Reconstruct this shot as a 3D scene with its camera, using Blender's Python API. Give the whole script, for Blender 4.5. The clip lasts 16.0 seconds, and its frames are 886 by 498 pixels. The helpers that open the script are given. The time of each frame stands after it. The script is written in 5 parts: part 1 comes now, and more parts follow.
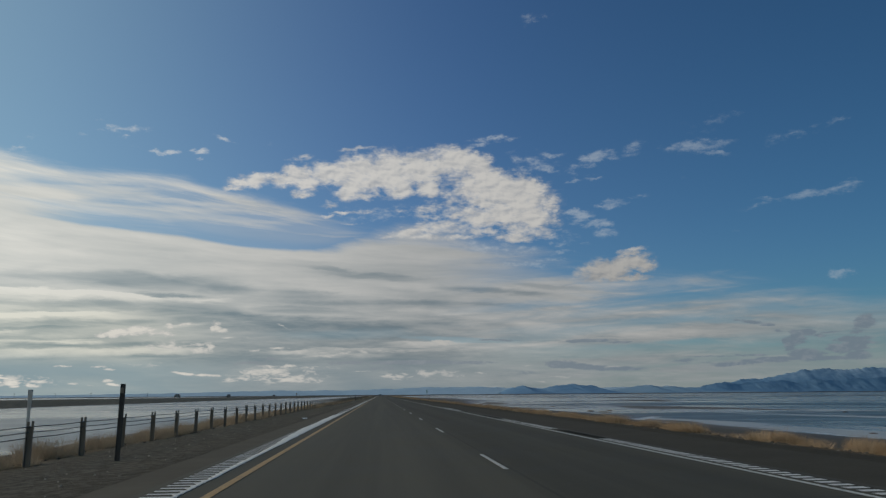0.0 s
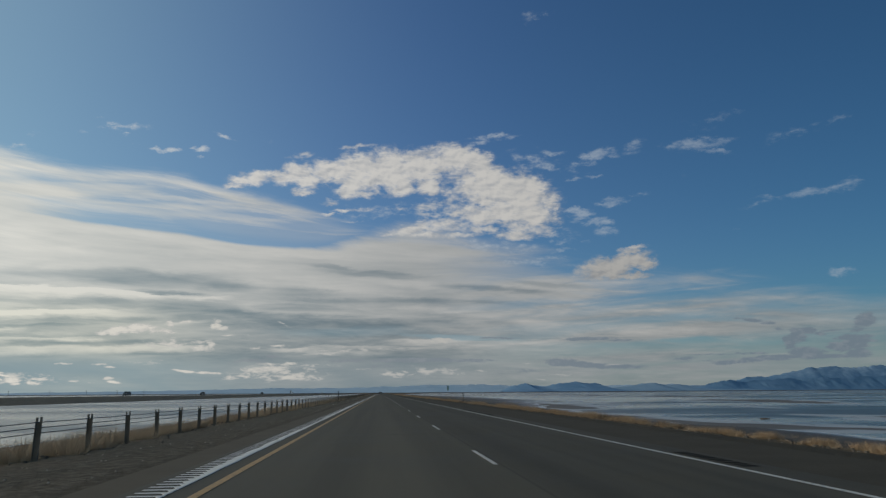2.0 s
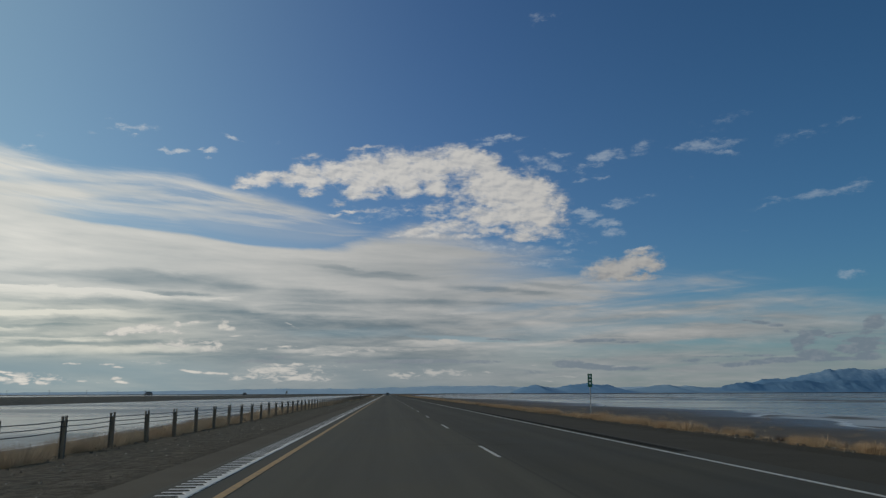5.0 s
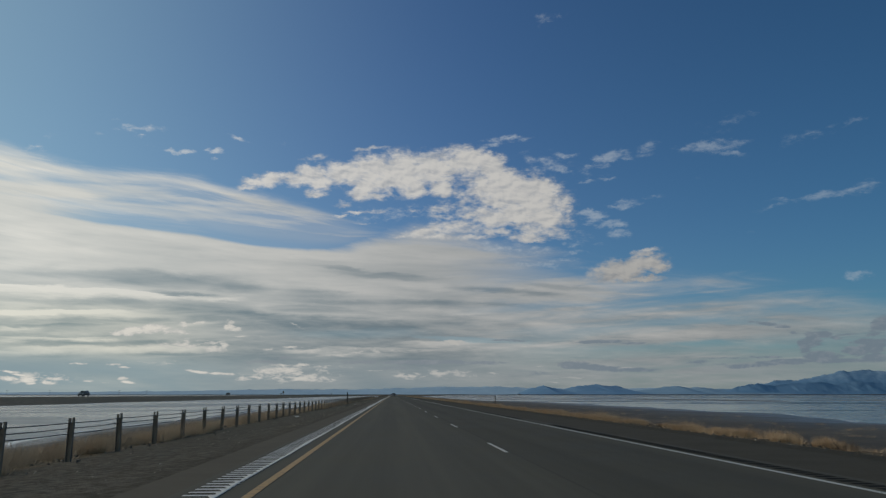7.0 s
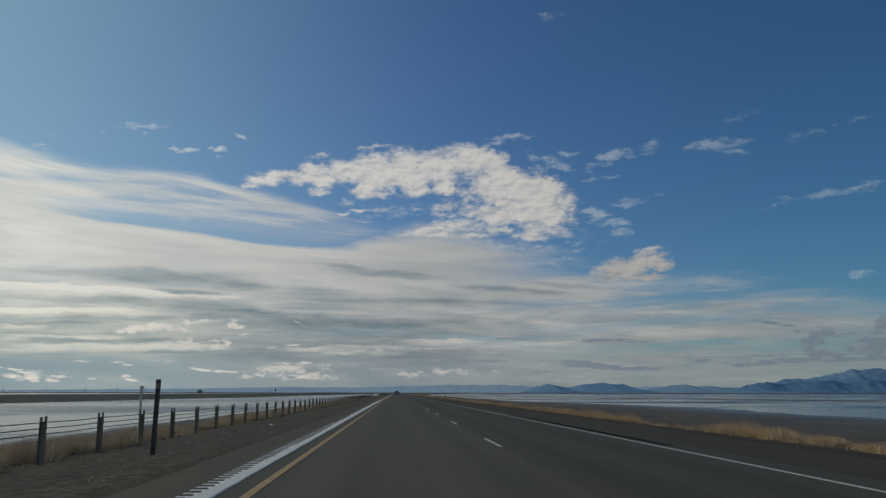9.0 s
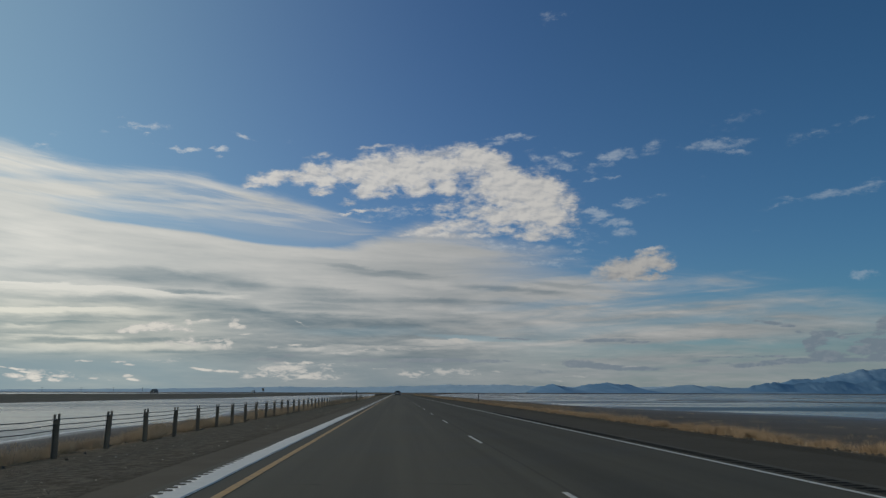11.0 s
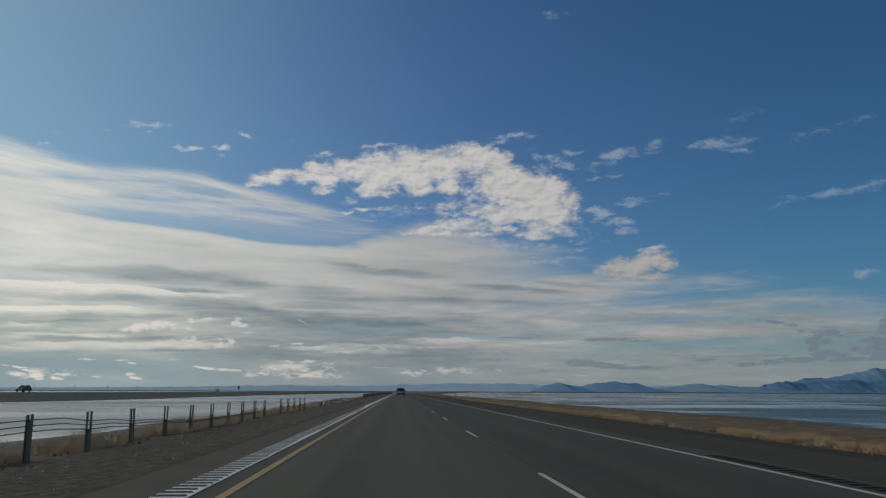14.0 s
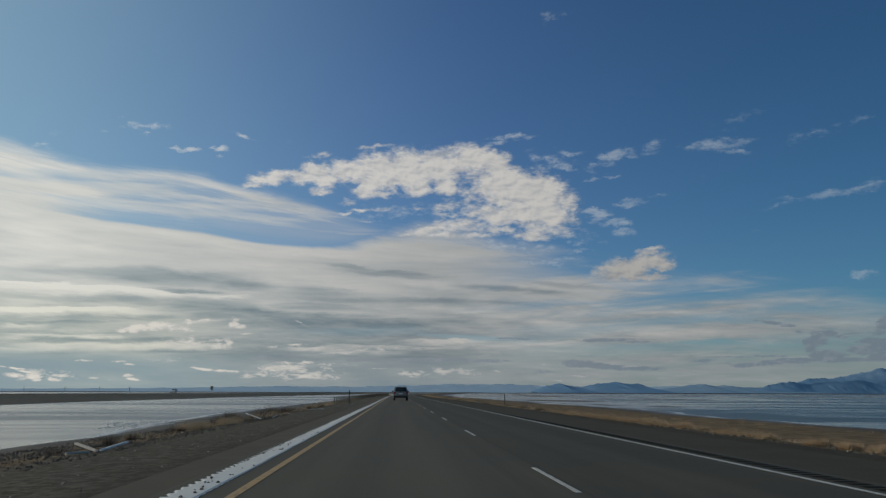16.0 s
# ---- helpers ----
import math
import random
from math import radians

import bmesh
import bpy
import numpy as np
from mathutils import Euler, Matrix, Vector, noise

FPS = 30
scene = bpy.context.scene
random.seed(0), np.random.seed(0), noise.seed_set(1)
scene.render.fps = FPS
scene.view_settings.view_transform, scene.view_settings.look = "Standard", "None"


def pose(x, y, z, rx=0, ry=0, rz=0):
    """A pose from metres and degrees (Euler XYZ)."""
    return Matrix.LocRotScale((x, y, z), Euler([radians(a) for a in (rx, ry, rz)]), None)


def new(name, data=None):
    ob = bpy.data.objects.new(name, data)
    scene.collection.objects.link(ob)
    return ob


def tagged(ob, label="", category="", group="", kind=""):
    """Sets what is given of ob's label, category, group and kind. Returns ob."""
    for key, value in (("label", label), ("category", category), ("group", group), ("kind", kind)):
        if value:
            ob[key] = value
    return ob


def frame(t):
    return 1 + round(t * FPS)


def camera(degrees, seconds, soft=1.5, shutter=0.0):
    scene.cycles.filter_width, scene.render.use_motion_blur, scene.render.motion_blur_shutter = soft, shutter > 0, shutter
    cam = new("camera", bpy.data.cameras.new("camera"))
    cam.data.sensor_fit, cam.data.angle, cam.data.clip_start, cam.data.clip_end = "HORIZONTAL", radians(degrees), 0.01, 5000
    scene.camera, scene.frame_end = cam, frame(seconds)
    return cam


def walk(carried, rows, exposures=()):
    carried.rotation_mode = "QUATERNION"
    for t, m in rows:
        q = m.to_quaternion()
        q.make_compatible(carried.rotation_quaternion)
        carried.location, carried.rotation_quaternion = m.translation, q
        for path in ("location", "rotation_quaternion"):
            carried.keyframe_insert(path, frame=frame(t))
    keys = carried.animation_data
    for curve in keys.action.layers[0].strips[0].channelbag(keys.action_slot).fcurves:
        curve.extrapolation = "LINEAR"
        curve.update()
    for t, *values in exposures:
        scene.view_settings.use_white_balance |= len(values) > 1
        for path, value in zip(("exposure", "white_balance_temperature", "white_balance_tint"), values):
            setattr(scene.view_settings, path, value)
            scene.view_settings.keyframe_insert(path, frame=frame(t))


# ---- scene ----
LENS = 61.24
cam = camera(LENS, 16.0, soft=1.3)

EYE_HEIGHT = 1.187
# seconds, metres along the road, metres across it, upward tilt + 90, roll, turn to the left
PATH = [
    (0, 0.00, -2.05, 101.01, -0.45, -4.84),
    (0.5, 18.25, -2.02, 100.93, -0.47, -4.82),
    (1, 36.55, -2.02, 100.83, -0.43, -4.82),
    (1.5, 54.64, -1.98, 100.81, -0.38, -4.73),
    (2, 72.72, -1.94, 100.85, -0.39, -4.80),
    (2.5, 90.70, -1.93, 100.90, -0.37, -4.77),
    (3, 108.72, -1.97, 100.82, -0.32, -4.74),
    (3.5, 126.76, -1.96, 100.83, -0.28, -4.62),
    (4, 144.79, -2.00, 100.92, -0.22, -4.48),
    (6.5, 234.35, -2.39, 100.97, -0.10, -3.96),
    (7, 252.33, -2.42, 101.01, -0.02, -3.83),
    (7.5, 270.20, -2.41, 101.00, 0.01, -3.70),
    (8, 288.30, -2.41, 100.96, 0.05, -3.65),
    (8.5, 306.34, -2.42, 100.90, 0.05, -3.63),
    (9, 324.33, -2.40, 100.88, 0.08, -3.60),
    (11.5, 414.16, -2.02, 100.88, 0.16, -3.44),
    (12, 432.10, -2.01, 100.86, 0.17, -3.40),
    (12.5, 450.08, -2.00, 100.88, 0.18, -3.39),
    (13, 468.09, -2.05, 100.94, 0.20, -3.48),
    (13.5, 486.02, -2.11, 100.83, 0.22, -3.39),
    (14, 503.89, -2.12, 100.79, 0.22, -3.32),
    (14.5, 521.95, -2.16, 100.82, 0.20, -3.33),
    (15, 540.08, -2.20, 100.81, 0.20, -3.40),
    (15.5, 558.15, -2.25, 100.88, 0.18, -3.41),
    (16, 576.07, -2.23, 100.86, 0.17, -3.48),
]
walk(cam, [(t, pose(x, y, EYE_HEIGHT, 0, 0, turn) @ pose(0, 0, 0, tilt) @ pose(0, 0, 0, 0, 0, roll))
           for t, y, x, tilt, roll, turn in PATH])

# ---- sun and sky ----
SUN_ELEVATION, SUN_LEFT = 18.0, 78.0      # degrees; to the left of the road's direction
sun_dir = Vector((-math.sin(radians(SUN_LEFT)) * math.cos(radians(SUN_ELEVATION)),
                  math.cos(radians(SUN_LEFT)) * math.cos(radians(SUN_ELEVATION)), math.sin(radians(SUN_ELEVATION))))
sun_data = bpy.data.lights.new("sun", "SUN")
sun_data.energy, sun_data.angle, sun_data.color = 2.0, radians(4.0), (1.0, 0.88, 0.72)
sun = new("sun", sun_data)
sun.rotation_euler = (-sun_dir).to_track_quat("-Z", "Y").to_euler()
sun.location = (-60, 40, 60)

world = bpy.data.worlds.new("sky")
scene.world = world
world.use_nodes = True
world.cycles.sampling_method, world.cycles.sample_map_resolution = "MANUAL", 512
wt = world.node_tree
wt.nodes.clear()


class Nodes:
    """Short ways to add nodes to one tree."""

    def __init__(self, tree):
        self.tree = tree

    def add(self, kind):
        return self.tree.nodes.new(kind)

    def put(self, socket, value):
        if isinstance(value, bpy.types.NodeSocket):
            self.tree.links.new(value, socket)
        else:
            socket.default_value = value

    def math(self, op, a, b=None, c=None, clamp=False):
        node = self.add("ShaderNodeMath")
        node.operation, node.use_clamp = op, clamp
        for i, value in enumerate((a, b, c)):
            if value is not None:
                self.put(node.inputs[i], value)
        return node.outputs[0]

    def ramp(self, x, lo, hi, out_lo=0.0, out_hi=1.0, smooth=True):
        node = self.add("ShaderNodeMapRange")
        node.interpolation_type = "SMOOTHSTEP" if smooth else "LINEAR"
        for i, value in enumerate((x, lo, hi, out_lo, out_hi)):
            self.put(node.inputs[i], value)
        return node.outputs[0]

    def stops(self, x, points):
        node = self.add("ShaderNodeValToRGB")
        self.put(node.inputs[0], x)
        el = node.color_ramp.elements
        while len(el) < len(points):
            el.new(0.5)
        for e, (at, v) in zip(el, points):
            e.position = at
            e.color = (v, v, v, 1) if isinstance(v, (int, float)) else (*v, 1)
        return node.outputs[0]

    def mix(self, f, a, b, blend="MIX"):
        node = self.add("ShaderNodeMix")
        node.data_type, node.blend_type = "RGBA", blend
        self.put(node.inputs[0], f)
        for i, value in ((6, a), (7, b)):
            self.put(node.inputs[i], (*value, 1) if isinstance(value, tuple) and len(value) == 3 else value)
        return node.outputs[2]

    def xyz(self, x, y, z=0.0):
        node = self.add("ShaderNodeCombineXYZ")
        for i, value in enumerate((x, y, z)):
            self.put(node.inputs[i], value)
        return node.outputs[0]

    def noise(self, vec, scale, detail=4.0, rough=0.5, distort=0.0, lac=2.0):
        node = self.add("ShaderNodeTexNoise")
        self.put(node.inputs["Vector"], vec)
        for key, value in (("Scale", scale), ("Detail", detail), ("Roughness", rough), ("Distortion", distort), ("Lacunarity", lac)):
            self.put(node.inputs[key], value)
        return node.outputs[0]

    def mapping(self, vec, loc=(0, 0, 0), rot=0.0, scale=(1, 1, 1), kind="POINT"):
        node = self.add("ShaderNodeMapping")
        node.vector_type = kind
        self.put(node.inputs[0], vec)
        node.inputs[1].default_value, node.inputs[3].default_value = loc, scale
        node.inputs[2].default_value = (0, 0, radians(rot))
        return node.outputs[0]


N = Nodes(wt)
direction = N.add("ShaderNodeTexCoord").outputs["Generated"]
split = N.add("ShaderNodeSeparateXYZ")
N.put(split.inputs[0], direction)
dx, dy, dz = split.outputs
azim = N.math("MULTIPLY", N.math("ARCTAN2", dx, dy), 57.2958)          # degrees to the right of the road
elev = N.math("MULTIPLY", N.math("ARCSINE", N.math("MAXIMUM", N.math("MINIMUM", dz, 1.0), -1.0)), 57.2958)
dome = N.xyz(azim, elev)

sky = N.add("ShaderNodeTexSky")
sky.sky_type, sky.sun_disc = "NISHITA", False
sky.sun_elevation, sky.sun_rotation = radians(SUN_ELEVATION), radians(-SUN_LEFT)
sky.air_density, sky.dust_density, sky.ozone_density = 1.0, 0.6, 2.0
SKY_STRENGTH = 0.083
clear = N.mix(1.0, sky.outputs[0], N.xyz(SKY_STRENGTH * 0.76, SKY_STRENGTH * 1.025, N.ramp(azim, -35.0, 10.0, SKY_STRENGTH * 1.13, SKY_STRENGTH * 1.38)), "MULTIPLY")
# the sky is deepest away from the sun, and a thin haze whitens it towards the sun
away = N.ramp(azim, -25.0, 40.0, 1.0, 0.54, False)
clear = N.mix(1.0, clear, N.xyz(N.math("MULTIPLY", away, N.ramp(azim, -10, 40, 1.0, 0.72)), away, away), "MULTIPLY")
sunward = N.ramp(azim, -60.0, 15.0, 1.0, 0.0)
clear = N.mix(N.math("MULTIPLY", N.math("POWER", sunward, 1.5), 0.78), clear, (0.310, 0.448, 0.500))

# --- the high sheet of cloud ---
t_az = N.math("DIVIDE", N.math("ADD", azim, 40.0), 80.0)
edge_high = N.math("MULTIPLY", N.stops(t_az, [(0.148, 0.807), (0.170, 0.791), (0.192, 0.785), (0.238, 0.783), (0.286, 0.788), (0.311, 0.777), (0.337, 0.749), (0.363, 0.733), (0.390, 0.719), (0.417, 0.696), (0.444, 0.664), (0.477, 0.634), (0.521, 0.615), (0.609, 0.548), (0.715, 0.426)]), 20.0)
edge_low = N.math("MULTIPLY", N.stops(t_az, [(0.153, 0.634), (0.196, 0.609), (0.232, 0.591), (0.265, 0.585), (0.314, 0.577), (0.365, 0.549), (0.418, 0.541), (0.456, 0.552), (0.488, 0.583), (0.521, 0.610), (0.565, 0.589), (0.609, 0.537), (0.663, 0.475), (0.694, 0.433), (0.741, 0.406), (0.814, 0.377), (0.881, 0.323), (0.929, 0.267)]), 20.0)
# the streaks follow the flow: fanned between the two edges, level with the horizon low down
fan_at = N.math("DIVIDE", N.math("SUBTRACT", edge_high, elev), N.math("MAXIMUM", N.math("SUBTRACT", edge_high, edge_low), 0.8))
flow_at = N.math("DIVIDE", elev, N.math("MULTIPLY", N.stops(t_az, [(0.153, 0.634), (0.265, 0.585), (0.365, 0.549), (0.472, 0.543), (0.609, 0.516), (0.741, 0.427), (0.859, 0.333), (0.929, 0.280)]), 20.0))
patches = N.noise(N.mapping(N.mapping(dome, rot=4.5), loc=(3, 7, 0), scale=(0.05, 0.22, 1)), 1.0, 4.0, 0.55, 0.2)
fine = N.noise(N.mapping(dome, loc=(1.3, 0.2, 0), scale=(0.30, 1.5, 1)), 1.0, 7.0, 0.62, 0.4)
fan = N.noise(N.mapping(N.xyz(azim, fan_at), loc=(2, 3, 0), scale=(0.060, 4.4, 1)), 1.0, 8.0, 0.56, 0.55)
flow = N.noise(N.mapping(N.xyz(azim, flow_at), loc=(4, 1, 0), scale=(0.070, 8.5, 1)), 1.0, 8.0, 0.56, 0.3)
layers = N.noise(N.mapping(dome, loc=(8, 3, 0), scale=(0.24, 1.7, 1)), 1.0, 8.0, 0.62, 0.45)
smooth_bands = N.noise(N.mapping(N.mapping(dome, rot=-3.0), loc=(6, 4, 0), scale=(0.045, 0.80, 1)), 1.0, 5.0, 0.52, 0.2)
wisps = N.noise(N.mapping(N.mapping(dome, rot=6.0), loc=(7, 2, 0), scale=(0.16, 0.95, 1)), 1.0, 7.0, 0.62, 0.5)

field, patches_of = {}, {}


def settle(kind, vector, core=0.15):
    """Joins the patches of one kind into one field: 1 in the middle of each oval and 0 at its rim. A ledge is bright along a
    crisp upper edge and fades downwards. Each patch waits for the one before it, which keeps the shader small."""
    tree = bpy.data.node_groups.new(kind, "ShaderNodeTree")
    tree.interface.new_socket("Vector", in_out="INPUT", socket_type="NodeSocketVector")
    tree.interface.new_socket("Field", in_out="OUTPUT", socket_type="NodeSocketFloat")
    g = Nodes(tree)
    at, most = g.add("NodeGroupInput").outputs[0], None
    for a, e, ra, re, tilt, amount in patches_of[kind]:
        if most is not None:
            after = g.add("ShaderNodeVectorMath")
            after.operation = "MULTIPLY_ADD"
            g.put(after.inputs[0], most)
            after.inputs[1].default_value = (1e-9, 1e-9, 1e-9)
            g.put(after.inputs[2], at)
            at = after.outputs[0]
        local = g.mapping(at, (a, e, 0), tilt, (ra, 1 if kind == "ledge" else re, 1), "TEXTURE")
        if kind == "ledge":
            parts = g.add("ShaderNodeSeparateXYZ")
            g.put(parts.inputs[0], local)
            window = g.ramp(g.math("MULTIPLY", parts.outputs[0], parts.outputs[0]), 1.0, 0.05, 0.0, amount)
            near = g.math("MULTIPLY", g.ramp(parts.outputs[1], 0.07, -0.07), g.ramp(parts.outputs[1], -re, -0.04))
            near = g.math("MULTIPLY", near, window)
        else:
            r = g.add("ShaderNodeVectorMath")
            r.operation = "LENGTH"
            g.put(r.inputs[0], local)
            near = g.ramp(r.outputs["Value"], 1.0, core, 0.0, amount)
        most = near if most is None else g.math("MAXIMUM", most, near)
    g.put(g.add("NodeGroupOutput").inputs[0], most)
    node = N.add("ShaderNodeGroup")
    node.node_tree = tree
    N.put(node.inputs[0], vector)
    field[kind] = node.outputs[0]


def patch(kind, a, e, ra, re, tilt, amount, wide=1.5, tall=1.6):
    """Notes one oval: its middle, its half axes and its tilt, in degrees of the sky."""
    patches_of.setdefault(kind, []).append((a, e, ra * wide, re * tall, tilt, amount))


warp = N.math("SUBTRACT", fine, 0.5)
warped_a = N.math("MULTIPLY_ADD", warp, 3.0, azim)
warped_e = N.math("MULTIPLY_ADD", warp, 0.8, elev)
warped = N.xyz(warped_a, warped_e)


def thicken(*oval):
    patch("thicken", *oval)


def thinner(*oval):
    patch("thinner", *oval)


def gloom(*oval):
    patch("gloom", *oval)


def gleam(*oval):
    patch("gleam", *oval)


def azure(*oval):
    patch("azure", *oval)


def ledge(*oval):
    patch("ledge", *oval)


# where the veil is thick and thin
thicken(-26.00, 15.19, 3.08, 0.45, -0.6, 0.8)
thicken(-21.33, 15.19, 4.82, 0.35, 2.5, 0.75)
thicken(-15.91, 15.11, 3.19, 0.32, -3.0, 0.6)
thicken(-11.77, 14.28, 3.31, 0.29, -8.2, 0.55)
thicken(-7.52, 13.85, 3.42, 0.25, -7.2, 0.8)
thicken(-24.46, 13.75, 5.60, 0.42, 2.7, 0.9)
thicken(-16.23, 13.94, 4.74, 0.20, -0.3, 0.7)
thicken(-12.14, 13.42, 4.53, 0.17, -0.4, 0.6)
thicken(-10.02, 12.79, 4.61, 0.17, -1.0, 0.55)
thicken(-25.73, 12.45, 3.06, 0.53, -4.3, 0.9)
thicken(-4.91, 13.32, 1.74, 0.21, -2.0, 0.7)
thicken(-19.01, 14.57, 2.30, 0.16, 1.7, 0.4)
thinner(-15.86, 14.46, 3.97, 0.28, -3.3, 0.8)
thinner(-19.67, 13.30, 4.52, 0.32, 1.3, 0.5)
thinner(-18.83, 12.26, 5.69, 0.40, -1.4, 0.7)
thinner(-11.64, 11.78, 5.35, 0.54, -4.9, 0.9)
thinner(-6.15, 11.48, 3.43, 0.51, -1.0, 0.9)
thinner(-4.45, 12.52, 3.47, 0.51, 1.8, 0.8)
thinner(-22.74, 14.47, 4.34, 0.15, 2.6, 0.35)
thinner(-9.63, 13.32, 2.95, 0.13, -1.9, 0.5)
# darker bars, lighter bars, crisp layers and blue gaps in the sheet
gloom(-4.21, 3.99, 8.39, 1.10, 0.6, 0.62)
gloom(-11.73, 5.61, 4.43, 0.74, -0.5, 0.55)
gloom(1.77, 2.75, 6.40, 0.59, 0.1, 0.6)
gloom(-5.98, 6.37, 3.79, 0.34, -0.9, 0.4)
gloom(-6.77, 5.05, 7.07, 0.93, -0.0, 0.75)
gloom(-9.56, 2.67, 5.67, 0.58, 0.7, 0.6)
gloom(-0.79, 2.83, 5.95, 0.42, 0.3, 0.5)
gloom(-15.32, 6.11, 3.50, 0.49, 0.0, 0.5)
gloom(4.35, 5.18, 5.17, 0.51, -2.0, 0.35)
gloom(-3.37, 4.08, 5.08, 0.34, 0.5, 0.5)
gloom(-17.39, 8.16, 5.72, 0.56, -0.1, 0.9)
gloom(-11.85, 7.89, 2.84, 0.42, -1.9, 0.7)
gloom(-23.25, 8.11, 2.79, 0.27, 1.9, 0.4)
gloom(-15.39, 7.12, 2.34, 0.20, -2.7, 0.8)
gloom(-14.16, 6.35, 4.33, 0.49, -0.0, 0.5)
gloom(-20.25, 6.41, 4.73, 0.24, 1.8, 0.4)
gloom(-21.22, 5.03, 5.34, 0.16, 2.4, 0.38)
gloom(-22.95, 4.69, 3.80, 0.11, 2.4, 0.4)
gloom(-17.18, 5.23, 2.27, 0.20, 4.2, 0.45)
gloom(-6.01, 7.43, 2.54, 0.42, -0.7, 0.45)
gloom(-22.85, 3.47, 3.79, 0.15, 1.8, 0.42)
gloom(-17.45, 3.62, 2.25, 0.16, 1.4, 0.4)
gloom(-23.79, 2.57, 2.03, 0.15, 1.4, 0.4)
gloom(-16.26, 2.81, 3.41, 0.16, 1.1, 0.7)
gloom(-12.83, 3.73, 1.98, 0.41, 1.1, 0.3)
gloom(-9.70, 5.66, 3.28, 0.42, -0.7, 0.5)
gloom(-7.60, 4.86, 3.73, 0.59, 1.0, 0.7)
gloom(-2.12, 5.15, 5.12, 0.60, -1.4, 0.75)
gloom(2.62, 4.54, 3.44, 0.26, -2.8, 0.5)
gloom(-0.45, 8.90, 3.91, 0.26, -3.3, 0.6)
gloom(-3.50, 9.37, 2.59, 0.17, -4.8, 0.5)
gloom(7.83, 7.87, 3.03, 0.26, -4.5, 0.7)
gloom(10.85, 7.49, 1.71, 0.17, -3.9, 0.6)
gloom(-4.72, 6.86, 3.83, 0.26, -1.0, 0.5)
gloom(2.61, 6.90, 3.90, 0.22, -0.8, 0.45)
gloom(7.82, 6.76, 2.59, 0.17, -3.4, 0.4)
gloom(13.37, 6.39, 2.53, 0.21, -4.0, 0.3)
gloom(12.99, 7.97, 2.97, 0.21, -5.2, 0.4)
gloom(4.35, 5.83, 2.60, 0.17, -2.0, 0.3)
gloom(-11.58, 2.73, 2.39, 0.33, 0.8, 0.5)
gloom(0.05, 3.89, 1.71, 0.17, 0.3, 0.4)
gleam(-23.40, 9.80, 6.31, 0.92, 1.6, 0.5)
gleam(-25.57, 10.75, 2.37, 0.53, -0.8, 0.6)
gleam(-11.96, 9.97, 4.89, 0.42, -3.4, 0.4)
gleam(-6.11, 10.33, 3.84, 0.26, -2.2, 0.4)
gleam(-26.03, 8.62, 2.00, 0.30, 4.9, 0.5)
gleam(-22.24, 8.73, 2.14, 0.19, 2.0, 0.4)
gleam(-9.45, 9.45, 4.16, 0.25, -0.8, 0.3)
gleam(-24.73, 5.41, 3.70, 0.15, 2.9, 0.7)
gleam(-25.10, 5.84, 2.67, 0.23, 3.2, 0.4)
gleam(-21.87, 4.27, 2.11, 0.23, 2.1, 0.3)
gleam(-25.61, 4.13, 1.64, 0.26, 2.4, 0.6)
gleam(-16.45, 5.66, 2.68, 0.20, 2.1, 0.3)
gleam(-4.27, 5.93, 2.55, 0.17, -1.1, 0.6)
gleam(-7.64, 6.00, 2.50, 0.13, 0.2, 0.4)
gleam(6.51, 6.25, 4.75, 0.21, -1.2, 0.5)
gleam(10.79, 4.94, 4.67, 0.51, -2.6, 0.4)
gleam(3.04, 8.06, 2.62, 0.22, -2.8, 0.4)
gleam(-2.60, 7.84, 3.44, 0.26, -2.1, 0.35)
gleam(-6.05, 8.50, 3.40, 0.26, -1.5, 0.3)
gleam(12.09, 5.98, 4.23, 0.34, -2.8, 0.35)
gleam(2.18, 6.34, 1.73, 0.13, 0.2, 0.5)
gleam(16.29, 6.33, 3.71, 0.38, -4.4, 0.35)
gleam(18.26, 4.62, 5.24, 0.41, -2.2, 0.5)
gleam(24.87, 4.17, 4.49, 0.28, -1.5, 0.6)
gleam(30.67, 4.64, 3.44, 0.27, -0.1, 0.5)
gleam(14.92, 3.00, 5.35, 0.42, -0.5, 0.35)
gleam(22.89, 2.90, 3.82, 0.20, -1.0, 0.35)
gleam(20.33, 5.80, 3.58, 0.21, -2.7, 0.3)
gleam(31.59, 3.47, 2.35, 0.23, -1.8, 0.4)
ledge(-24.90, 7.26, 3.72, 0.61, 0.6, 0.9)
ledge(-20.31, 7.24, 2.92, 0.47, -1.1, 1.0)
ledge(-17.89, 7.13, 1.89, 0.36, -3.5, 1.0)
ledge(-14.20, 7.01, 2.37, 0.25, 0.2, 0.6)
ledge(-23.73, 5.65, 4.79, 0.38, 2.9, 0.8)
ledge(-25.64, 4.46, 0.99, 0.22, -0.9, 0.6)
ledge(-23.56, 3.83, 2.73, 0.30, 2.0, 0.9)
ledge(-21.12, 3.79, 1.42, 0.23, 0.7, 0.8)
ledge(-21.08, 3.29, 3.90, 0.54, 1.6, 0.9)
ledge(-16.68, 3.36, 2.64, 0.48, 2.3, 1.0)
ledge(-25.49, 2.94, 1.64, 0.37, 1.7, 0.7)
ledge(-14.29, 5.12, 1.17, 0.16, 3.8, 0.6)
ledge(-2.08, 3.50, 2.98, 0.38, 0.4, 0.8)
ledge(-5.88, 3.34, 1.88, 0.34, 0.6, 0.7)
ledge(-2.50, 3.07, 2.54, 0.25, -0.6, 0.6)
ledge(3.91, 3.99, 3.01, 0.38, 1.0, 1.0)
